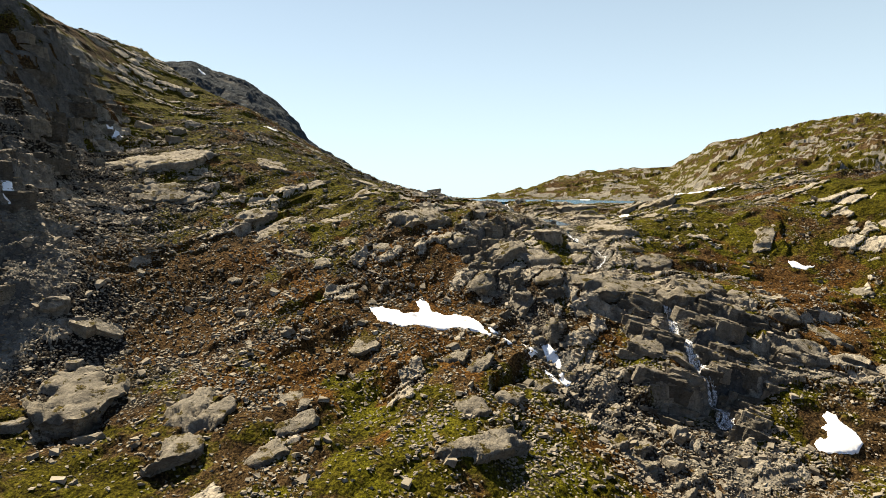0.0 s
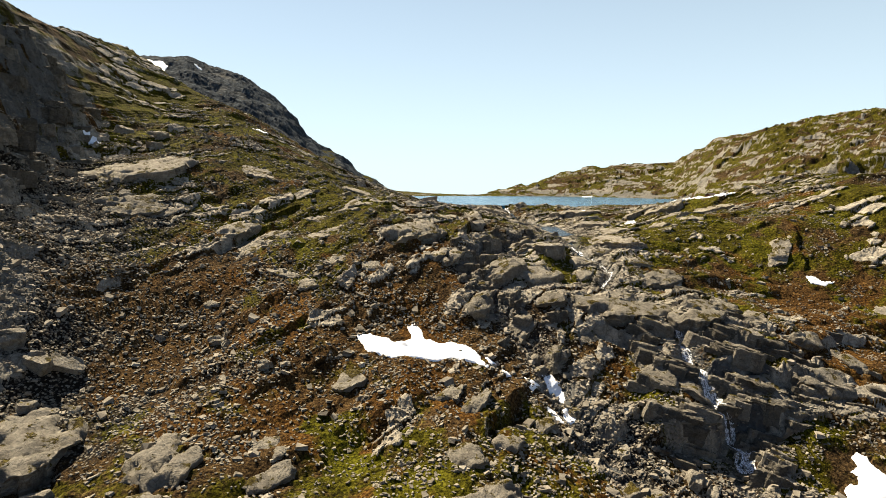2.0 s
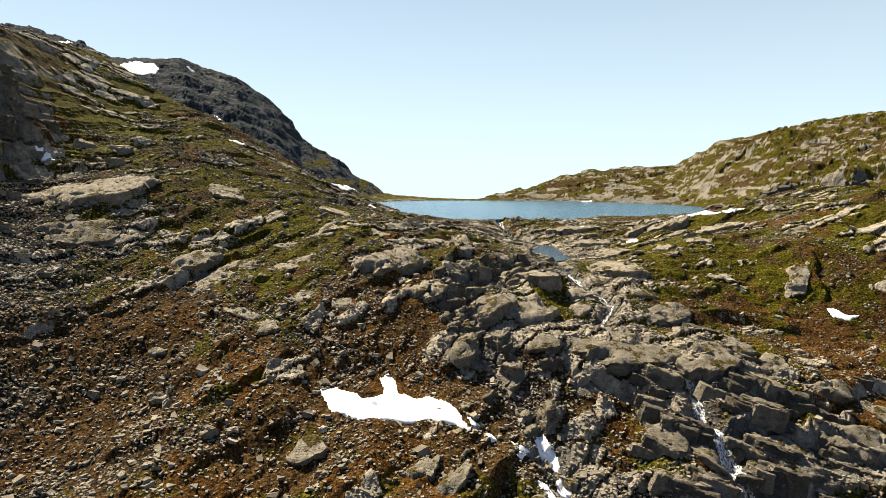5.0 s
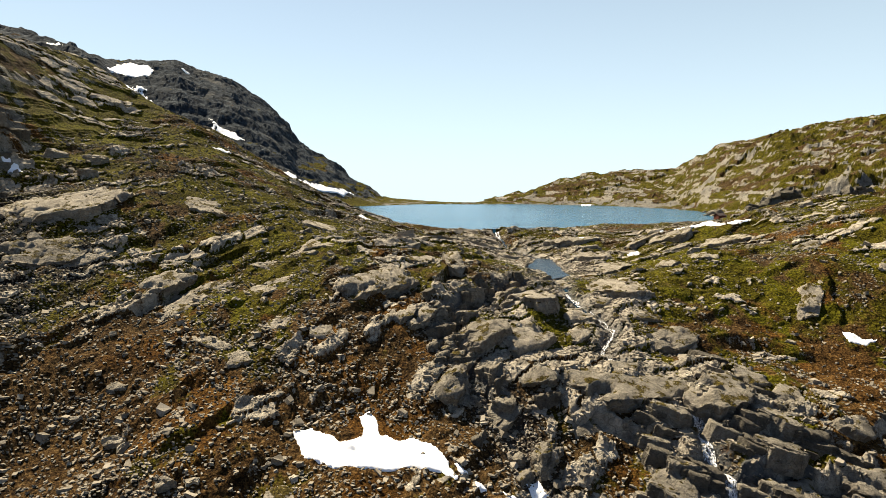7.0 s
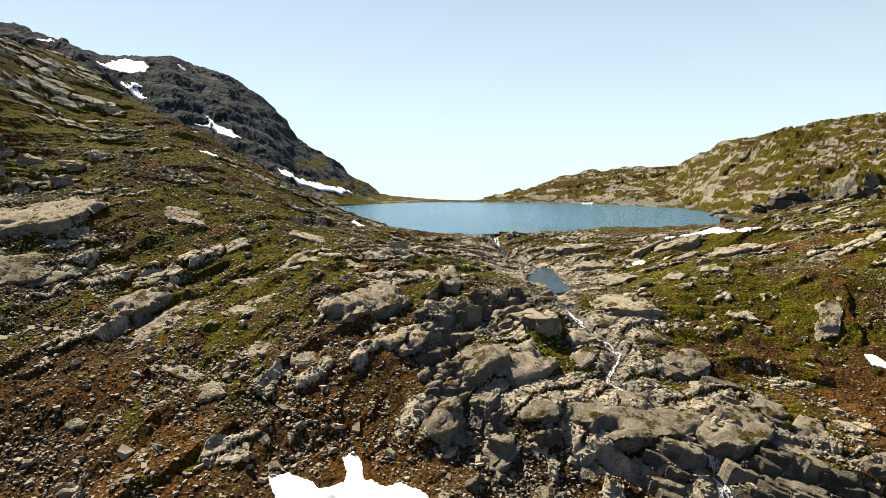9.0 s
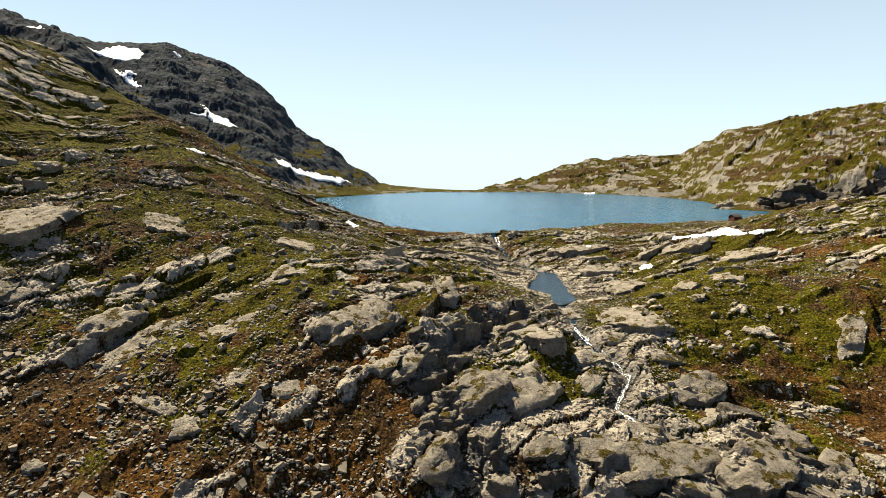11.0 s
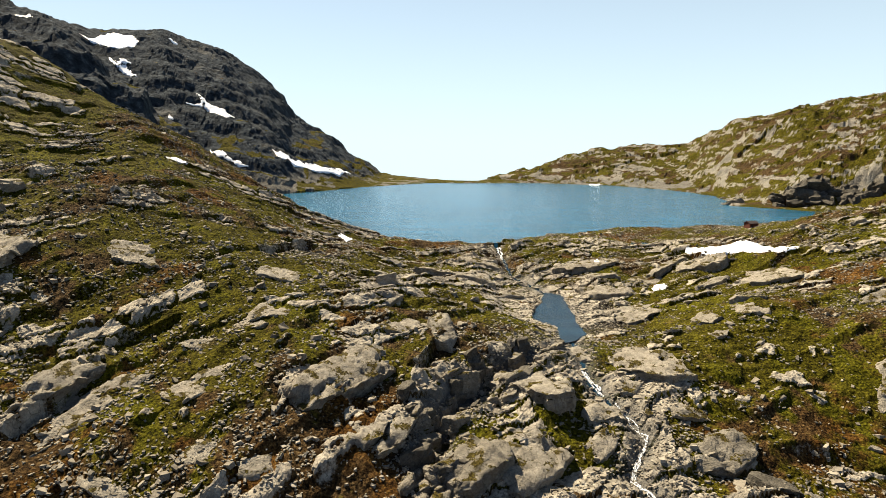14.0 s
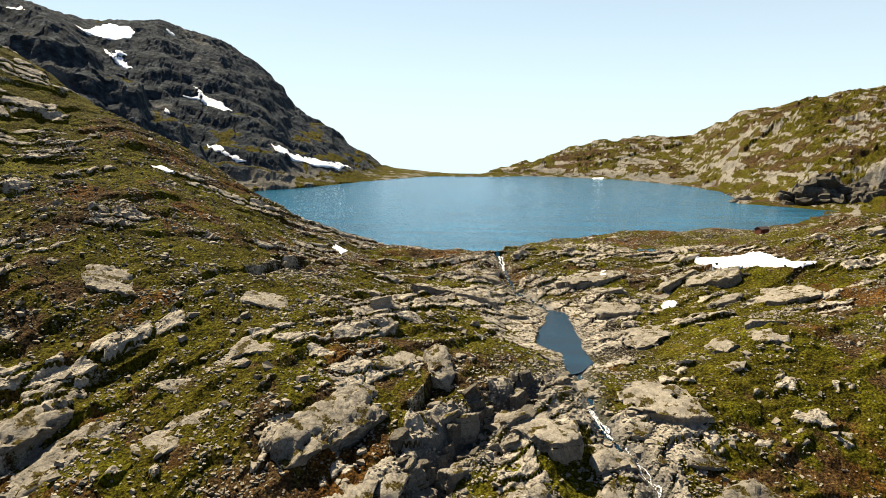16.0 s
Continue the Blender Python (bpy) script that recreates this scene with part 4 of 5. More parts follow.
lump(77, (268, 706, 18, 7, 3, 8), "low pale rock islet in the lake", "islets", 3, None, "islet")

cliff_rng = random.Random(31)
# cliff blocks over the lake, shade put into their dark tone
for k in range(26):
    s = k / 25
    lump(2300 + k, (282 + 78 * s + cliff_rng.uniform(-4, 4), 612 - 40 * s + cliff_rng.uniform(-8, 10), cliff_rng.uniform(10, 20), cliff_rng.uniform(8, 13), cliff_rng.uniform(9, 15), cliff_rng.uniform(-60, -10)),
         "tall dark cliff block above the lake", "cliffs over the lake", 3, SHADED_ROCK, "crag")
for k, row in enumerate([(250, 640, 30, 14, 9, 25), (262, 652, 26, 16, 12, 60), (241, 628, 14, 8, 5, -10)]):
    lump(2400 + k, row, "pale rounded headland rock at the lake shore", "headland rocks", 4, DULL_ROCK, "crag")

# layered ledges beside the falls, leaning to the east; most in shade-toned rock
ledge_rng = random.Random(11)
for k in range(110):
    px, py = ledge_rng.gauss(68, 13), ledge_rng.gauss(149, 12)
    ds, _ = line_distance(np.array([px]), np.array([py]), STREAM)
    size = ledge_rng.uniform(4.0, 10.0)
    if ds[0] < 0.5 * size + 0.6:
        px += (0.5 * size + 0.8) * (1 if px > 58 else -1)
    if math.hypot(px - 81, py - 127) < 12:
        continue
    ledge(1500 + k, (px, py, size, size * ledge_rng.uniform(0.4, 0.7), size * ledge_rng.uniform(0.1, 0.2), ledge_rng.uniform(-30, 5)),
          "layered dark gneiss ledge beside the waterfall", "ledges of the falls", SHADED_ROCK if k % 3 else DULL_ROCK, (0.3 + ledge_rng.uniform(-0.12, 0.1), ledge_rng.uniform(-0.1, 0.1)), "rock_ledge")

for k in range(44):
    px = ledge_rng.uniform(44, 76)
    py = 135.5 + 0.22 * (px - 57) + ledge_rng.uniform(-2.5, 4.5)
    size = ledge_rng.uniform(3.0, 7.5)
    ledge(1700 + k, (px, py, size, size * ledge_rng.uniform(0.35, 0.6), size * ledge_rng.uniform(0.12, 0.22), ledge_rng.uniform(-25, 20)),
          "thin dark rock layer jutting from the wall", "layers of the falls", SHADED_ROCK if k % 2 else DULL_ROCK, (0.26 + ledge_rng.uniform(-0.1, 0.1), ledge_rng.uniform(-0.1, 0.1)), "rock_ledge")

# broken rock along both sides of the gully; every third in shade-toned rock
gully_rng = random.Random(47)
for k in range(96):
    j = gully_rng.randrange(len(GULLY) - 1) if k % 2 else gully_rng.randrange(1, 6)
    f = gully_rng.random()
    px, py = [GULLY[j][i] + f * (GULLY[j + 1][i] - GULLY[j][i]) + gully_rng.gauss(0, 3.6) for i in (0, 1)]
    size = gully_rng.uniform(2.6, 6.5)
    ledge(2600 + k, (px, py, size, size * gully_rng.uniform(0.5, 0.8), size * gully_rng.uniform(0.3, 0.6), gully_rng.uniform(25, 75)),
          "broken grey rock standing in the gully", "rocks of the gully", DULL_ROCK if k % 3 else SHADED_ROCK, (gully_rng.uniform(-0.3, 0.1), gully_rng.uniform(-0.2, 0.2)), "rock_ledge")

# crags of the left-hand hill: level layers, one above the other; every second shade-toned
crag_rng = random.Random(23)
for k in range(90):
    py = crag_rng.uniform(95, 150) if k > 70 else crag_rng.uniform(100, 250)
    px = -92 - 0.3 * (py - 110) - (abs(crag_rng.gauss(6, 18)) if k % 2 else crag_rng.gauss(12, 12))
    size = crag_rng.uniform(6, 13) if k % 2 else crag_rng.uniform(5, 9)
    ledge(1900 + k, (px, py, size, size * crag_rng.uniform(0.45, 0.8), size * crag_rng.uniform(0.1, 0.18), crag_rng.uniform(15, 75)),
          "layered grey crag ledge on the steep hillside", "crags of the hill", SHADED_ROCK if k % 2 else DULL_ROCK, (crag_rng.uniform(-0.12, 0.12), crag_rng.uniform(-0.12, 0.06)))


def stone_density(x, y):
    """How thickly loose stones lie, 0..1."""
    dg, _ = line_distance(x, y, GULLY)
    ds, _ = line_distance(x, y, STREAM)
    d = (0.22 - 0.03 * smooth(155, 185, y)) * (0.35 + 2.0 * smooth(0.0, 0.6, fbm(x, y, 11, 4, 121, 0.65)))
    d = d + 0.75 * near(x, y, -104, 165, 16, 34) + 0.2 * near(x, y, -75, 140, 30, 24) + 0.6 * near(x, y, 48, 126, 20, 18)
    d = d + 0.12 * near(x, y, -35, 140, 40, 22) + 0.4 * np.exp(-(dg / 8) ** 2) + 0.25 * np.exp(-(ds / 14) ** 2)
    return np.clip(d, 0, 1) * (1 - 0.6 * near(x, y, 85, 222, 26, 18))


# places kept free of loose stones: middle and reach
SNOWY = [(-15, 144.5, 4.5), (-9, 143.5, 5), (-7, 150, 4), (-2, 145, 5), (3.5, 145, 4), (7, 143, 2.5), (81, 127, 6.5), (112, 199, 4), (107, 325, 9), (117, 312, 11), (122, 297, 8)]


def scatter(n, seed, box, low, high, power):
    """Places, sizes and turns of loose stones."""
    r = np.random.RandomState(seed)
    x, y = r.uniform(box[0], box[1], n * 4), r.uniform(box[2], box[3], n * 4)
    keep = r.rand(n * 4) < stone_density(x, y)
    keep &= ~inside(x, y, POOL) & ~inside(x, y, SHORE)
    for px, py, reach in SNOWY:
        keep &= np.hypot(x - px, y - py) > reach
    x, y = x[keep][:n], y[keep][:n]
    size = low * (1 - r.rand(len(x)) * (1 - (low / high) ** power)) ** (-1 / power)
    return x, y, size, r.uniform(0, 2 * math.pi, len(x)), r


def boulders_on_slope():
    bases = []
    for k in range(9):
        v = rock_shape(40 + k, 3, 1.0, 0.78, 0.62, 10, 0, 0.0, 0.05)
        bases.append(big_mesh("boulder", v, BALLS[3][1], ROCK, False))
    x, y, size, turn, r = scatter(250, 5, (-125, 150, 92, 330), 1.1, 3.0, 2.6)
    for k in range(len(x)):
        ob = new("boulder", bases[k % 9])
        flat = r.uniform(0.6, 1.15)
        ob.matrix_world = lie(x[k], y[k], math.degrees(turn[k]), -size[k] * 0.1, 1.5) @ Matrix.Diagonal((size[k], size[k] * r.uniform(0.7, 1.1), size[k] * flat, 1))
        tagged(ob, "angular grey boulder lying loose on the slope", "boulder", "loose boulders")


boulders_on_slope()


def chip_forms(r):
    """Angular chips: broken boxes, flat and uneven."""
    v = np.array([(x, y, z) for z in (-1, 1) for y in (-1, 1) for x in (-1, 1)], float)
    f = np.array([(0, 2, 3), (0, 3, 1), (4, 5, 7), (4, 7, 6), (0, 1, 5), (0, 5, 4), (2, 6, 7), (2, 7, 3), (0, 4, 6), (0, 6, 2), (1, 3, 7), (1, 7, 5)])
    return [(v + r.uniform(-0.55, 0.55, v.shape)) * np.array([0.46, 0.36, 0.24]) for _ in range(14)], f


def loose_stones(name, label, n, seed, box, low, high, power, material):
    """Many small stones as one piece of ground cover."""
    x, y, size, turn, r = scatter(n, seed, box, low, high, power)
    n = len(x)
    z = ground(x, y)
    forms, faces = chip_forms(r)
    base = np.array(forms)[r.randint(0, 14, n)]
    sc = size[:, None] * np.stack([np.ones(n), r.uniform(0.6, 1.2, n), r.uniform(0.5, 1.3, n)], 1)
    base = base * sc[:, None, :]
    lean = r.uniform(-0.5, 0.5, n)
    cl, sl = np.cos(lean)[:, None], np.sin(lean)[:, None]
    bx, bz = base[:, :, 0] * cl - base[:, :, 2] * sl, base[:, :, 0] * sl + base[:, :, 2] * cl
    ct, st = np.cos(turn)[:, None], np.sin(turn)[:, None]
    vx, vy = bx * ct - base[:, :, 1] * st, bx * st + base[:, :, 1] * ct
    v = np.stack([vx + x[:, None], vy + y[:, None], bz + (z + 0.08 * size)[:, None]], -1)
    k = forms[0].shape[0]
    f = (faces[None] + (np.arange(n) * k)[:, None, None]).reshape(-1, 3)
    me = big_mesh(name, v.reshape(-1, 3), f, material, False)
    return tagged(new(name, me), label, "stones", kind="stuff")


def stone_material():
    m = Nodes("loose stones")
    isl = m.ramp(m.geo.outputs["Random Per Island"], [(0.0, (0.0367, 0.0306, 0.0233)), (0.45, (0.104, 0.0875, 0.0643)), (0.8, (0.1836, 0.1561, 0.1163)), (1.0, (0.306, 0.2693, 0.2111))])
    c = m.mix(0.45, isl, rock_colors(m))
    m.bump(m.noise(0.3, 5, 0.6), 0.5, 0.1)
    return m.done(c, 0.92, 0.05)


STONES = stone_material()
loose_stones("scree", "grey scree of broken stones on the slopes", 17000, 3, (-135, 135, 85, 262), 0.42, 2.2, 2.6, STONES)
loose_stones("stone_chips", "small angular stone chips strewn over the slopes", 42000, 13, (-135, 135, 85, 262), 0.28, 0.8, 1.6, STONES)
loose_stones("stones", "scattered pale stones on moss near the lake", 6500, 9, (-130, 190, 255, 430), 0.45, 2.0, 2.5, STONES)
loose_stones("stone_chips", "small pale stone chips on moss near the lake", 34000, 19, (-130, 190, 255, 430), 0.32, 0.9, 1.6, STONES)


# ---- snow ----
def snow_patch(outline, thick, label, cell=0.5, jitter=0.5):
    """Old snow on the ground inside an outline."""
    poly = []
    for (ax, ay), (bx, by) in zip(outline, outline[1:] + outline[:1]):
        for s in (0, 0.25, 0.5, 0.75):
            qx, qy = ax + (bx - ax) * s, ay + (by - ay) * s
            poly.append((qx + jitter * float(vnoise(np.array(qx * 0.9), np.array(qy * 0.9), 5)), qy + jitter * float(vnoise(np.array(qx * 0.9), np.array(qy * 0.9), 8))))
    xs, ys = [p[0] for p in poly], [p[1] for p in poly]
    gx, gy = np.arange(min(xs) - cell, max(xs) + 2 * cell, cell), np.arange(min(ys) - cell, max(ys) + 2 * cell, cell)
    X, Y = np.meshgrid(gx, gy, indexing="ij")
    isin = inside(X, Y, poly)
    cells = isin[:-1, :-1] | isin[1:, :-1] | isin[:-1, 1:] | isin[1:, 1:]
    # outer corners go to the outline
    ring = np.array(poly)
    nxt = np.roll(ring, -1, axis=0)
    P = np.stack([X, Y], -1)
    best = np.full(X.shape, 1e9)
    Q = P.copy()
    for a, b in zip(ring, nxt):
        e = b - a
        s = np.clip(((P - a) @ e) / (e @ e + 1e-9), 0, 1)
        c = a + s[..., None] * e
        d = np.hypot(*(P - c).transpose(2, 0, 1))
        Q = np.where((d < best)[..., None], c, Q)
        best = np.minimum(best, d)
    X, Y = np.where(isin, X, Q[..., 0]), np.where(isin, Y, Q[..., 1])
    Z = ground(X, Y)
    rise = np.where(isin, thick * (0.35 + 0.65 * smooth(0, 3.5 * cell, best)) + 0.05 * fbm(X, Y, 2.5, 3, 7), -0.12)
    soft = Z.copy()
    for k in range(12):
        soft[1:-1, 1:-1] = (soft[:-2, 1:-1] + soft[2:, 1:-1] + soft[1:-1, :-2] + soft[1:-1, 2:] + soft[1:-1, 1:-1]) / 5
    Z = np.where(isin, np.maximum(Z, soft + 0.15) * 0.5 + 0.5 * np.maximum(Z, soft) + 0.5 * rise, Z + rise)
    n, k = X.shape
    idx = np.arange(n * k).reshape(n, k)
    quads = np.stack([idx[:-1, :-1], idx[1:, :-1], idx[1:, 1:], idx[:-1, 1:]], -1)[cells]
    used = np.unique(quads)
    back = np.full(n * k, -1)
    back[used] = np.arange(len(used))
    v = np.stack([X, Y, Z], -1).reshape(-1, 3)[used]
    return tagged(new("snow_patch", big_mesh("snow_patch", v, back[quads], SNOW, True)), label, "snow patch", "old snow patches")


snow_patch([(-19.9, 147), (-17.1, 148.7), (-15.2, 148.4), (-12.5, 146.6), (-11.3, 145.5), (-8.7, 146.9), (-7.8, 148.1), (-7.8, 150.4), (-9, 153.3), (-7.3, 155.1), (-5.8, 153.5), (-4.9, 151.7), (-4.8, 149.4), (-2.9, 149.5), (-1.4, 148.9), (1.6, 150.1), (3.2, 148.9), (5.7, 147.2), (8.2, 144.2), (8, 143), (9.7, 141.2), (9.3, 140.1), (6.7, 141.4), (2.4, 141.1), (-0.4, 140.4), (-4.6, 139.8), (-7.3, 138.3), (-11.2, 139.2), (-14.2, 140.3), (-16.8, 141.6), (-17.9, 143.9)], 0.6, "bright white old snow patch lying in a hollow", 0.4, 0.25)
snow_patch([(8.9, 144.2), (10.1, 143.1), (11.4, 142.6), (10.5, 141.6), (9.4, 142.4)], 0.3, "thin broken snow remnant among dark stones", 0.25, 0.15)
snow_patch([(12.4, 140.7), (13.6, 141.5), (14.8, 140.1), (14, 140.1), (12.7, 139)], 0.3, "thin broken snow remnant among dark stones", 0.25, 0.15)
snow_patch([(17, 140.4), (18.5, 140), (20.8, 140.3), (18.9, 137.7), (17.7, 137.1), (18.4, 138.8)], 0.3, "thin broken snow remnant among dark stones", 0.25, 0.15)
snow_patch([(21.5, 145.5), (24.1, 147.6), (25.8, 144.2), (26.6, 140.9), (25.6, 139.6), (23.7, 141.7), (22.6, 142.6), (22.2, 143.9)], 0.45, "small tilted snow patch in the gully", 0.3, 0.2)
snow_patch([(24.8, 137.8), (26.9, 138.9), (28, 137.6), (27.5, 135.4), (26.3, 134.9), (24.9, 135.1)], 0.4, "small tilted snow patch in the gully", 0.3, 0.2)
snow_patch([(20.9, 133.3), (23, 134.7), (24.5, 130.6), (22.8, 130.6), (21.5, 131.9)], 0.3, "thin broken snow strip among stones", 0.25, 0.2)
snow_patch([(81.7, 132.2), (83.6, 133.1), (85, 131.5), (85.1, 129.7), (86, 126.7), (85.4, 123.4), (83.5, 121.6), (80.6, 121.4), (77.9, 121.4), (76, 122.7), (76.2, 124.8), (78.1, 126.4), (79, 125.2), (80.3, 127.4), (79.2, 128.1), (81.8, 129.9)], 0.5, "rounded white snow patch with stones melting out", 0.35, 0.2)
snow_patch([(109.1, 201.4), (111.6, 201.1), (113.7, 199.2), (116.3, 198.3), (111.9, 196.6), (108.5, 197.4)], 0.4, "small white snow patch below a rock block", 0.35, 0.3)
snow_patch([(-126.4, 223.5), (-123.9, 222.3), (-120.5, 224.2), (-122.6, 225.8), (-124.3, 225.3), (-125.4, 225.2)], 0.4, "small shaded snow patch under the crag", 0.35, 0.3)
snow_patch([(-111, 149), (-107.3, 147.4), (-103.2, 143.5), (-104, 141.7), (-105.4, 141.3)], 0.4, "small shaded snow patch under the crag", 0.35, 0.3)
snow_patch([(104.7, 336.9), (109.5, 339.1), (119.4, 331), (125.3, 316.4), (130.4, 314.2), (125.5, 287.6), (118.4, 287.2), (112.4, 293.5), (104.9, 297.3), (100.1, 299), (102.8, 314.7)], 0.7, "wide white snow field near the lake shore", 0.8, 0.6)
snow_patch([(59.5, 309.7), (64.8, 320.9), (69.5, 324.3), (66.5, 308.6), (61.7, 306.6)], 0.4, "small white snow patch among wet slabs", 0.4, 0.3)
snow_patch([(75.1, 283), (80.5, 289.9), (81.9, 286.3), (79.8, 282), (75.6, 280.1)], 0.4, "small white snow patch among wet slabs", 0.4, 0.3)
snow_patch([(-33.7, 305.8), (-32.2, 310.3), (-28.4, 308.7), (-29.1, 300.8)], 0.4, "small snow patch behind dark rocks", 0.4, 0.3)
snow_patch([(-92.7, 297.9), (-89.6, 302.7), (-85.2, 300.3), (-88, 297.3)], 0.4, "narrow snow strip on the grassy hillside", 0.4, 0.3)
for outline in ([(-492.4, 913), (-477.5, 918.3), (-487.4, 970.2), (-448.3, 960.4), (-437, 956), (-429.2, 928.1), (-438.9, 907.8), (-451.8, 904.8), (-469.4, 910.1)],
                [(-451.4, 899.2), (-422.2, 869.1), (-410.2, 869.7), (-389.6, 852.9), (-400, 854.1), (-414.7, 858.9), (-431.7, 873.2)],
                [(-422.1, 875.7), (-406.1, 875.9), (-405.6, 872), (-416.2, 868.2)],
                [(-321.1, 862.8), (-301.7, 848.2), (-280.9, 839.9), (-261.1, 833.1), (-268.2, 819.7), (-297.1, 835.7), (-322, 837.5), (-332.5, 834.4), (-307.3, 841.6)],
                [(-266.3, 758.8), (-235.9, 736.3), (-214.4, 735.5), (-209.2, 737.2), (-222.2, 730.6), (-247.7, 736)],
                [(-209.5, 806.9), (-194.8, 823.7), (-176.7, 845), (-156.3, 861.9), (-137.9, 924.4), (-143.2, 866.3), (-164.3, 835.3), (-185.1, 811.7), (-198, 789.5)],
                [(-417.1, 1002.4), (-415.4, 1021.3), (-409.3, 1018.2), (-410.2, 1002.4)],
                [(-403.1, 666.7), (-403, 685.6), (-385.9, 666.8), (-398.8, 665.4)],
                [(-325, 793), (-319, 792), (-314, 788), (-318, 784)]):
    snow_patch(outline, 0.9, "steep streak of old snow on the dark mountain", 2.0, 1.5)
snow_patch([(192, 972), (210, 976), (206, 962), (194, 964)], 1.5, "small snow patch on the far shore", 2.0, 1.0)


# ---- running water ----
def foam_material():
    m = Nodes("white water")
    streaks = m.noise(0.34, 6, 0.75, stretch=((0, 0, 0.05), (1.5, 0.7, 0.7)))
    c = m.ramp(m.noise(0.6, 4, 0.6), [(0.3, (0.55, 0.57, 0.58)), (0.6, (0.85, 0.86, 0.87))])
    m.bump(m.noise(0.3, 4, 0.6), 0.5, 0.1)
    m.feed(m.ramp(streaks, [(0.45, 0.0), (0.56, 0.92)]), m.bsdf.inputs["Alpha"])
    return m.done(c, 0.8, 0.1)


FOAM = foam_material()


def along(pts, step):
    out = []
    for (ax, ay), (bx, by) in zip(pts, pts[1:]):
        n = max(1, int(math.hypot(bx - ax, by - ay) / step))
        out += [(ax + (bx - ax) * k / n, ay + (by - ay) * k / n) for k in range(n)]
    return out + [pts[-1]]


def ribbon(name, pts, width, lift, material, seed, wander=0.5, thick=0.12):
    """A strip of water that runs over the ground: widths vary along it."""
    pts = along(pts, 0.6)
    pts = [(x + wander * float(vnoise(np.array(x * 0.35), np.array(y * 0.35), seed)), y) for x, y in pts]
    rows = []
    for k, (x, y) in enumerate(pts):
        ax, ay = pts[max(k - 1, 0)]
        bx, by = pts[min(k + 1, len(pts) - 1)]
        d = math.hypot(bx - ax, by - ay) or 1
        nx, ny = -(by - ay) / d, (bx - ax) / d
        w = width * (0.65 + 0.6 * float(vnoise(np.array(k * 0.3), np.array(seed * 1.7), 3)) ** 2 + 0.2 * float(vnoise(np.array(k * 0.9), np.array(seed * 3.1), 4)))
        rows.append([(x + nx * w * s, y + ny * w * s) for s in (-0.5, -0.25, 0, 0.25, 0.5)])
    R = np.array(rows)
    Z = ground(R[..., 0], R[..., 1])
    mid = Z[:, 1:4].max(1)
    crown = np.array([-0.25, 0.6, 1, 0.6, -0.25]) * thick
    top = np.maximum(Z, mid[:, None] - 0.3) + lift + crown
    v = np.concatenate([R, top[..., None]], -1).reshape(-1, 3)
    n = len(rows)
    idx = np.arange(n * 5).reshape(n, 5)
    q = np.stack([idx[:-1, :-1], idx[:-1, 1:], idx[1:, 1:], idx[1:, :-1]], -1).reshape(-1, 4)
    return big_mesh(name, v, q, material, True)


def part(name, data, parent, label=""):
    ob = new(name, data)
    ob.parent = parent
    return tagged(ob, label) if label else ob


for piece in (STREAM[:6], STREAM[8:12]):
    brook = new("stream", ribbon("stream", piece, 1.6 if piece[0][1] > 300 else 1.5, 0.02, STREAM_WATER, 3))
    tagged(brook, "clear dark mountain stream over stony bed", "stream", kind="structure")
n_pool = along(POOL + POOL[:1], 1.0)[:-1]
pool_ring = [(x + 0.5 * float(vnoise(np.array(x * 0.4), np.array(y * 0.4), 2)), y, POOL_LEVEL) for x, y in n_pool]
pool_me = mesh_of("pool", pool_ring, [tuple(range(len(pool_ring)))], STREAM_WATER)
tagged(new("pool", pool_me), "calm shallow stream pool reflecting blue sky", "pool", kind="structure")


def waterfall(label, course, strands, width, spread, seed):
    top = new("waterfall")
    r = random.Random(seed)
    for k in range(strands):
        off = (k - (strands - 1) / 2) * spread
        a, b = (0, len(course)) if k < 2 else (r.randint(0, len(course) // 2), len(course))
        fan = [(x + off * (0.25 + 0.75 * j / len(course)), y + 0.3 * r.uniform(-1, 1)) for j, (x, y) in enumerate(course)][a:b]
        if len(fan) > 1:
            part("strand", ribbon("strand", fan, width * r.uniform(0.5, 1.1), 0.4, FOAM, seed + k, 0.9, 0.0), top)
    return tagged(top, label, "waterfall")


waterfall("thin white waterfall splitting over dark ledges", [(55, 166), (57, 160), (56.5, 153), (56.5, 148), (58, 144), (58, 139), (60, 137), (61.5, 134), (60, 129)], 6, 1.2, 0.55, 41)
waterfall("small white cascade between mossy rocks", [(43.5, 201.5), (46.5, 197), (48, 193), (45, 187), (43, 183), (46, 178)], 3, 0.5, 0.5, 52)
waterfall("short white rapid at the lake outlet", [(28, 343), (28, 336), (29, 322)], 2, 1.0, 0.5, 63)
waterfall("short white rapid below the pool", [(39.6, 213), (40.5, 208), (42, 204)], 2, 1.2, 0.6, 74)


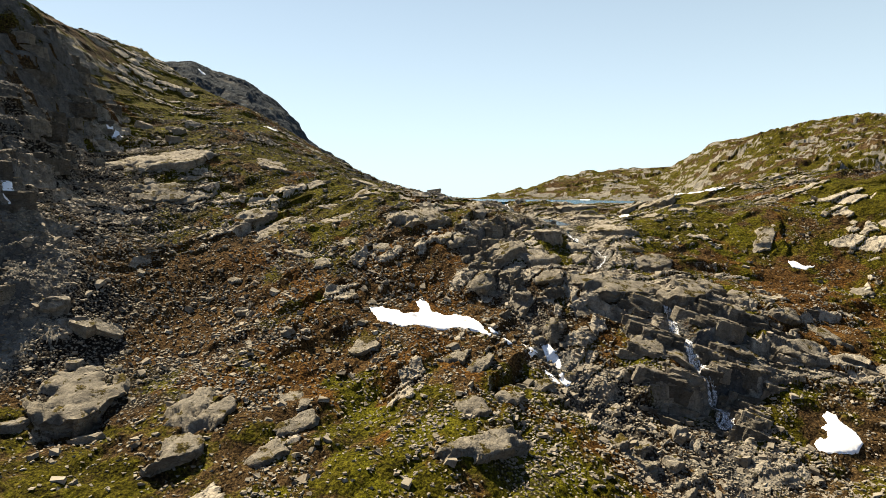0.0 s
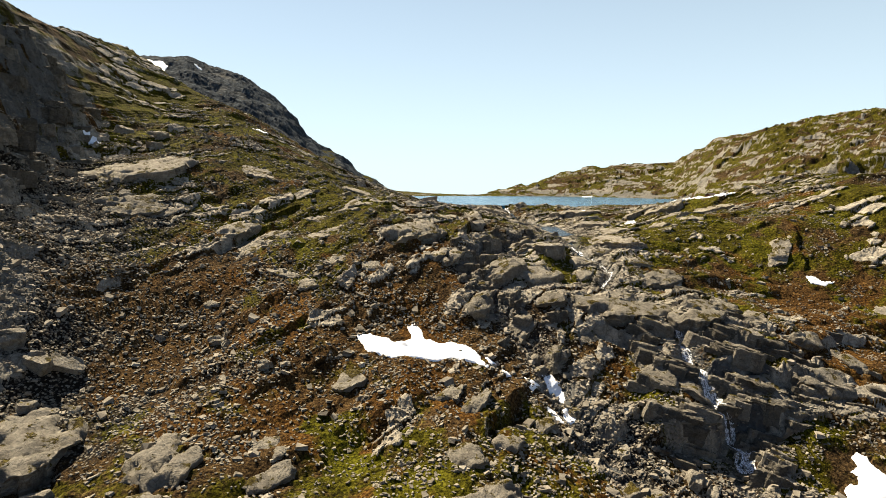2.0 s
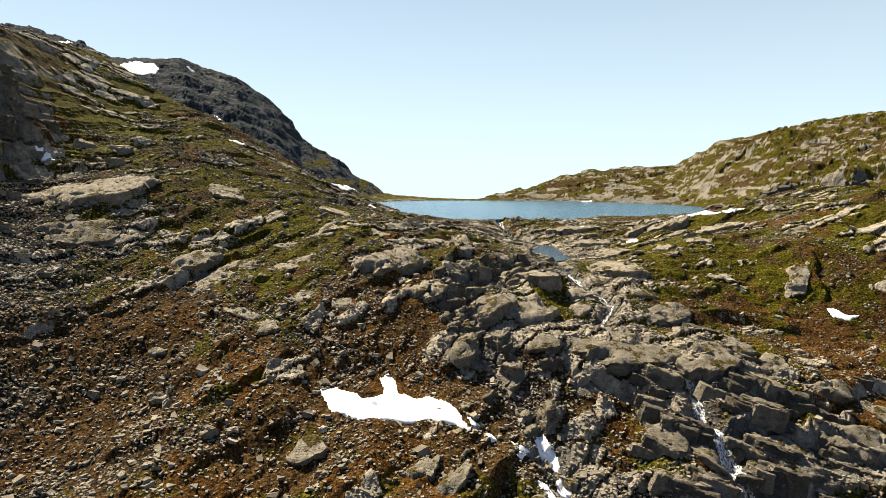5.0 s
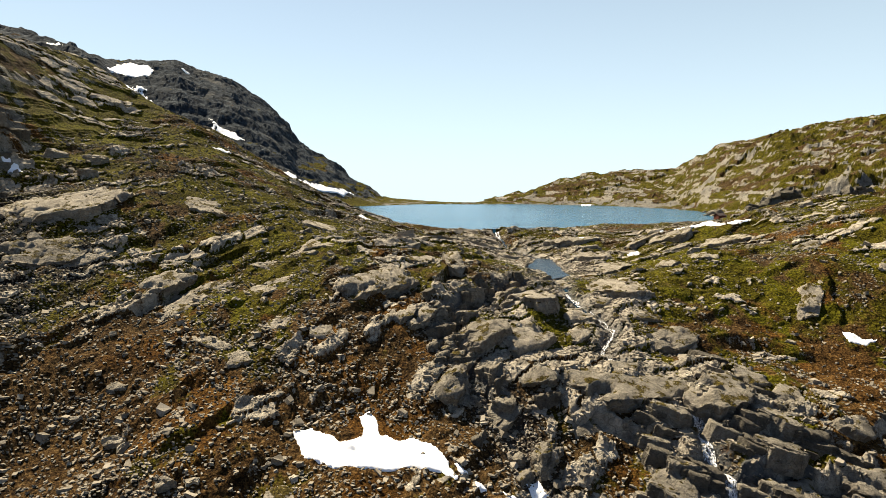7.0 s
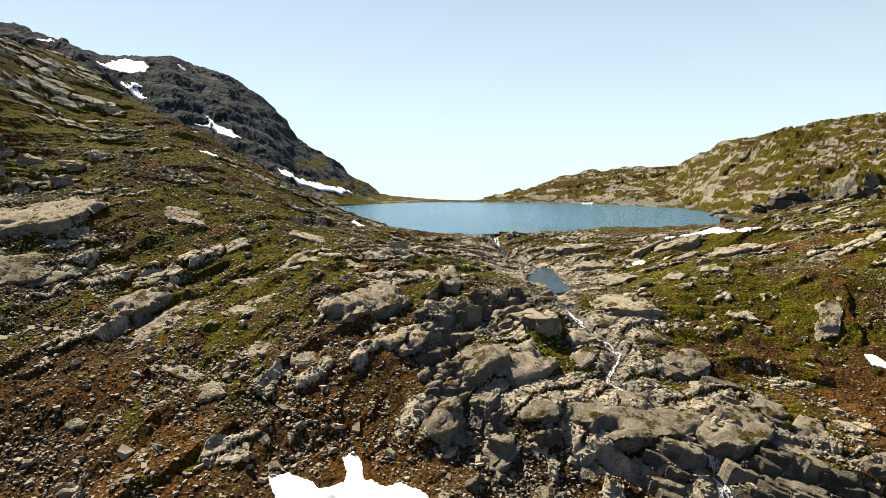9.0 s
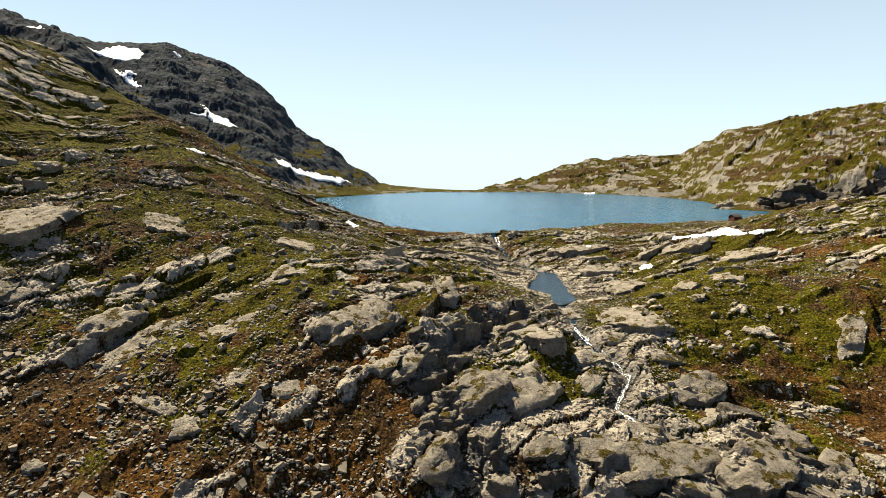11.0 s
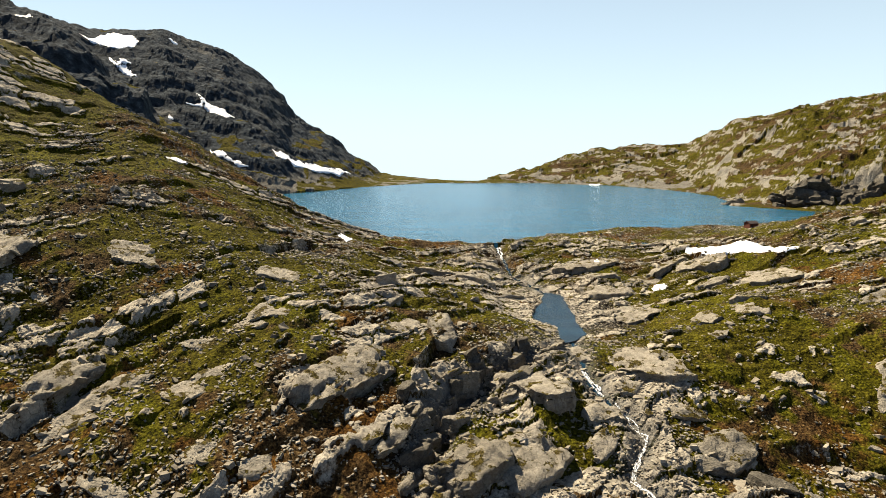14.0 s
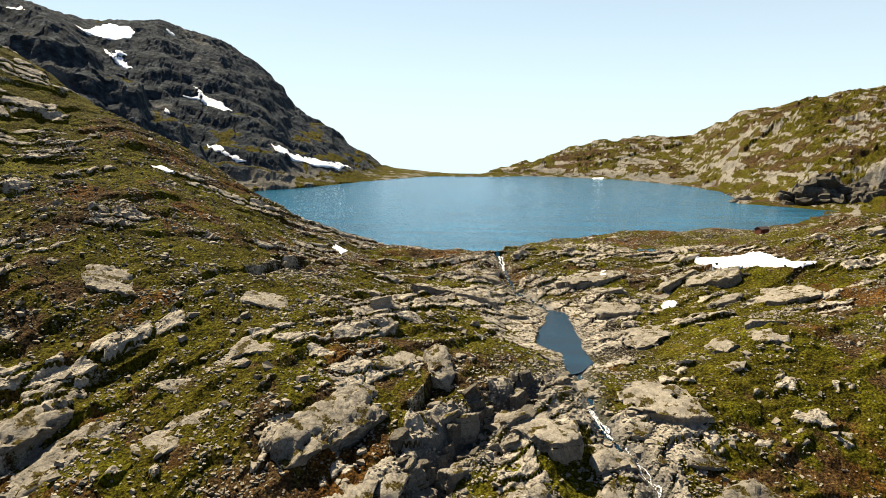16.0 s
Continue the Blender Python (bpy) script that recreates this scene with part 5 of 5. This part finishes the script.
# ---- the hut ----
def box_mesh(name, sx, sy, sz, material, z0=0.0, bevel=0.03):
    bm = bmesh.new()
    bmesh.ops.create_cube(bm, size=1.0)
    for p in bm.verts:
        p.co = Vector((p.co.x * sx, p.co.y * sy, (p.co.z + 0.5) * sz + z0))
    bmesh.ops.bevel(bm, geom=bm.edges[:], offset=bevel, segments=1, affect="EDGES")
    me = bpy.data.meshes.new(name)
    bm.to_mesh(me)
    bm.free()
    me.materials.append(material)
    return me


def hut():
    paint = Nodes("weathered red-brown boards")
    c = paint.ramp(paint.noise(0.4, 5, 0.6, stretch=((0, 0, 0), (6, 6, 0.6))), [(0.3, (0.07, 0.022, 0.014)), (0.7, (0.15, 0.05, 0.03))])
    paint.done(c, 0.85, 0.2)
    tar = Nodes("dark roofing")
    tar.done(tar.ramp(tar.noise(0.6, 4, 0.6), [(0.3, (0.03, 0.022, 0.02)), (0.7, (0.07, 0.05, 0.045))]), 0.9, 0.2)
    base = new("hut")
    base.matrix_world = pose(152.5, 383, ground_at(152.5, 383) - 0.25, 0, 0, 24)
    for k, (x, y, sx, sy) in enumerate(((0, -1.7, 5.2, 0.16), (0, 1.7, 5.2, 0.16), (-2.52, 0, 0.16, 3.24), (2.52, 0, 0.16, 3.24))):
        part("wall", box_mesh("wall", sx, sy, 2.3, paint.mat), base).location = (x, y, 0)
    v = [(-2.9, -2.1, 2.2), (2.9, -2.1, 2.2), (2.9, 0, 3.3), (-2.9, 0, 3.3), (2.9, 2.1, 2.2), (-2.9, 2.1, 2.2)]
    v += [(x, y, z + 0.14) for x, y, z in v]
    f = [(0, 1, 2, 3), (3, 2, 4, 5), (9, 8, 7, 6), (11, 10, 8, 9), (0, 6, 7, 1), (4, 10, 11, 5), (1, 7, 8, 2), (2, 8, 10, 4), (3, 9, 6, 0), (5, 11, 9, 3)]
    part("roof", mesh_of("roof", v, f, tar.mat), base)
    g = [(-2.5, -1.7, 2.2), (-2.5, 1.7, 2.2), (-2.5, 0, 3.25), (2.5, -1.7, 2.2), (2.5, 1.7, 2.2), (2.5, 0, 3.25)]
    part("gable", mesh_of("gable", g, [(0, 2, 1), (3, 4, 5), (0, 3, 5, 2), (1, 2, 5, 4)], paint.mat), base)
    part("door", box_mesh("door", 0.85, 0.06, 1.85, tar.mat, 0.1), base, "dark plank door").location = (-1.2, -1.82, 0)
    return tagged(base, "small red-brown wooden hut by the lake", "hut")


hut()
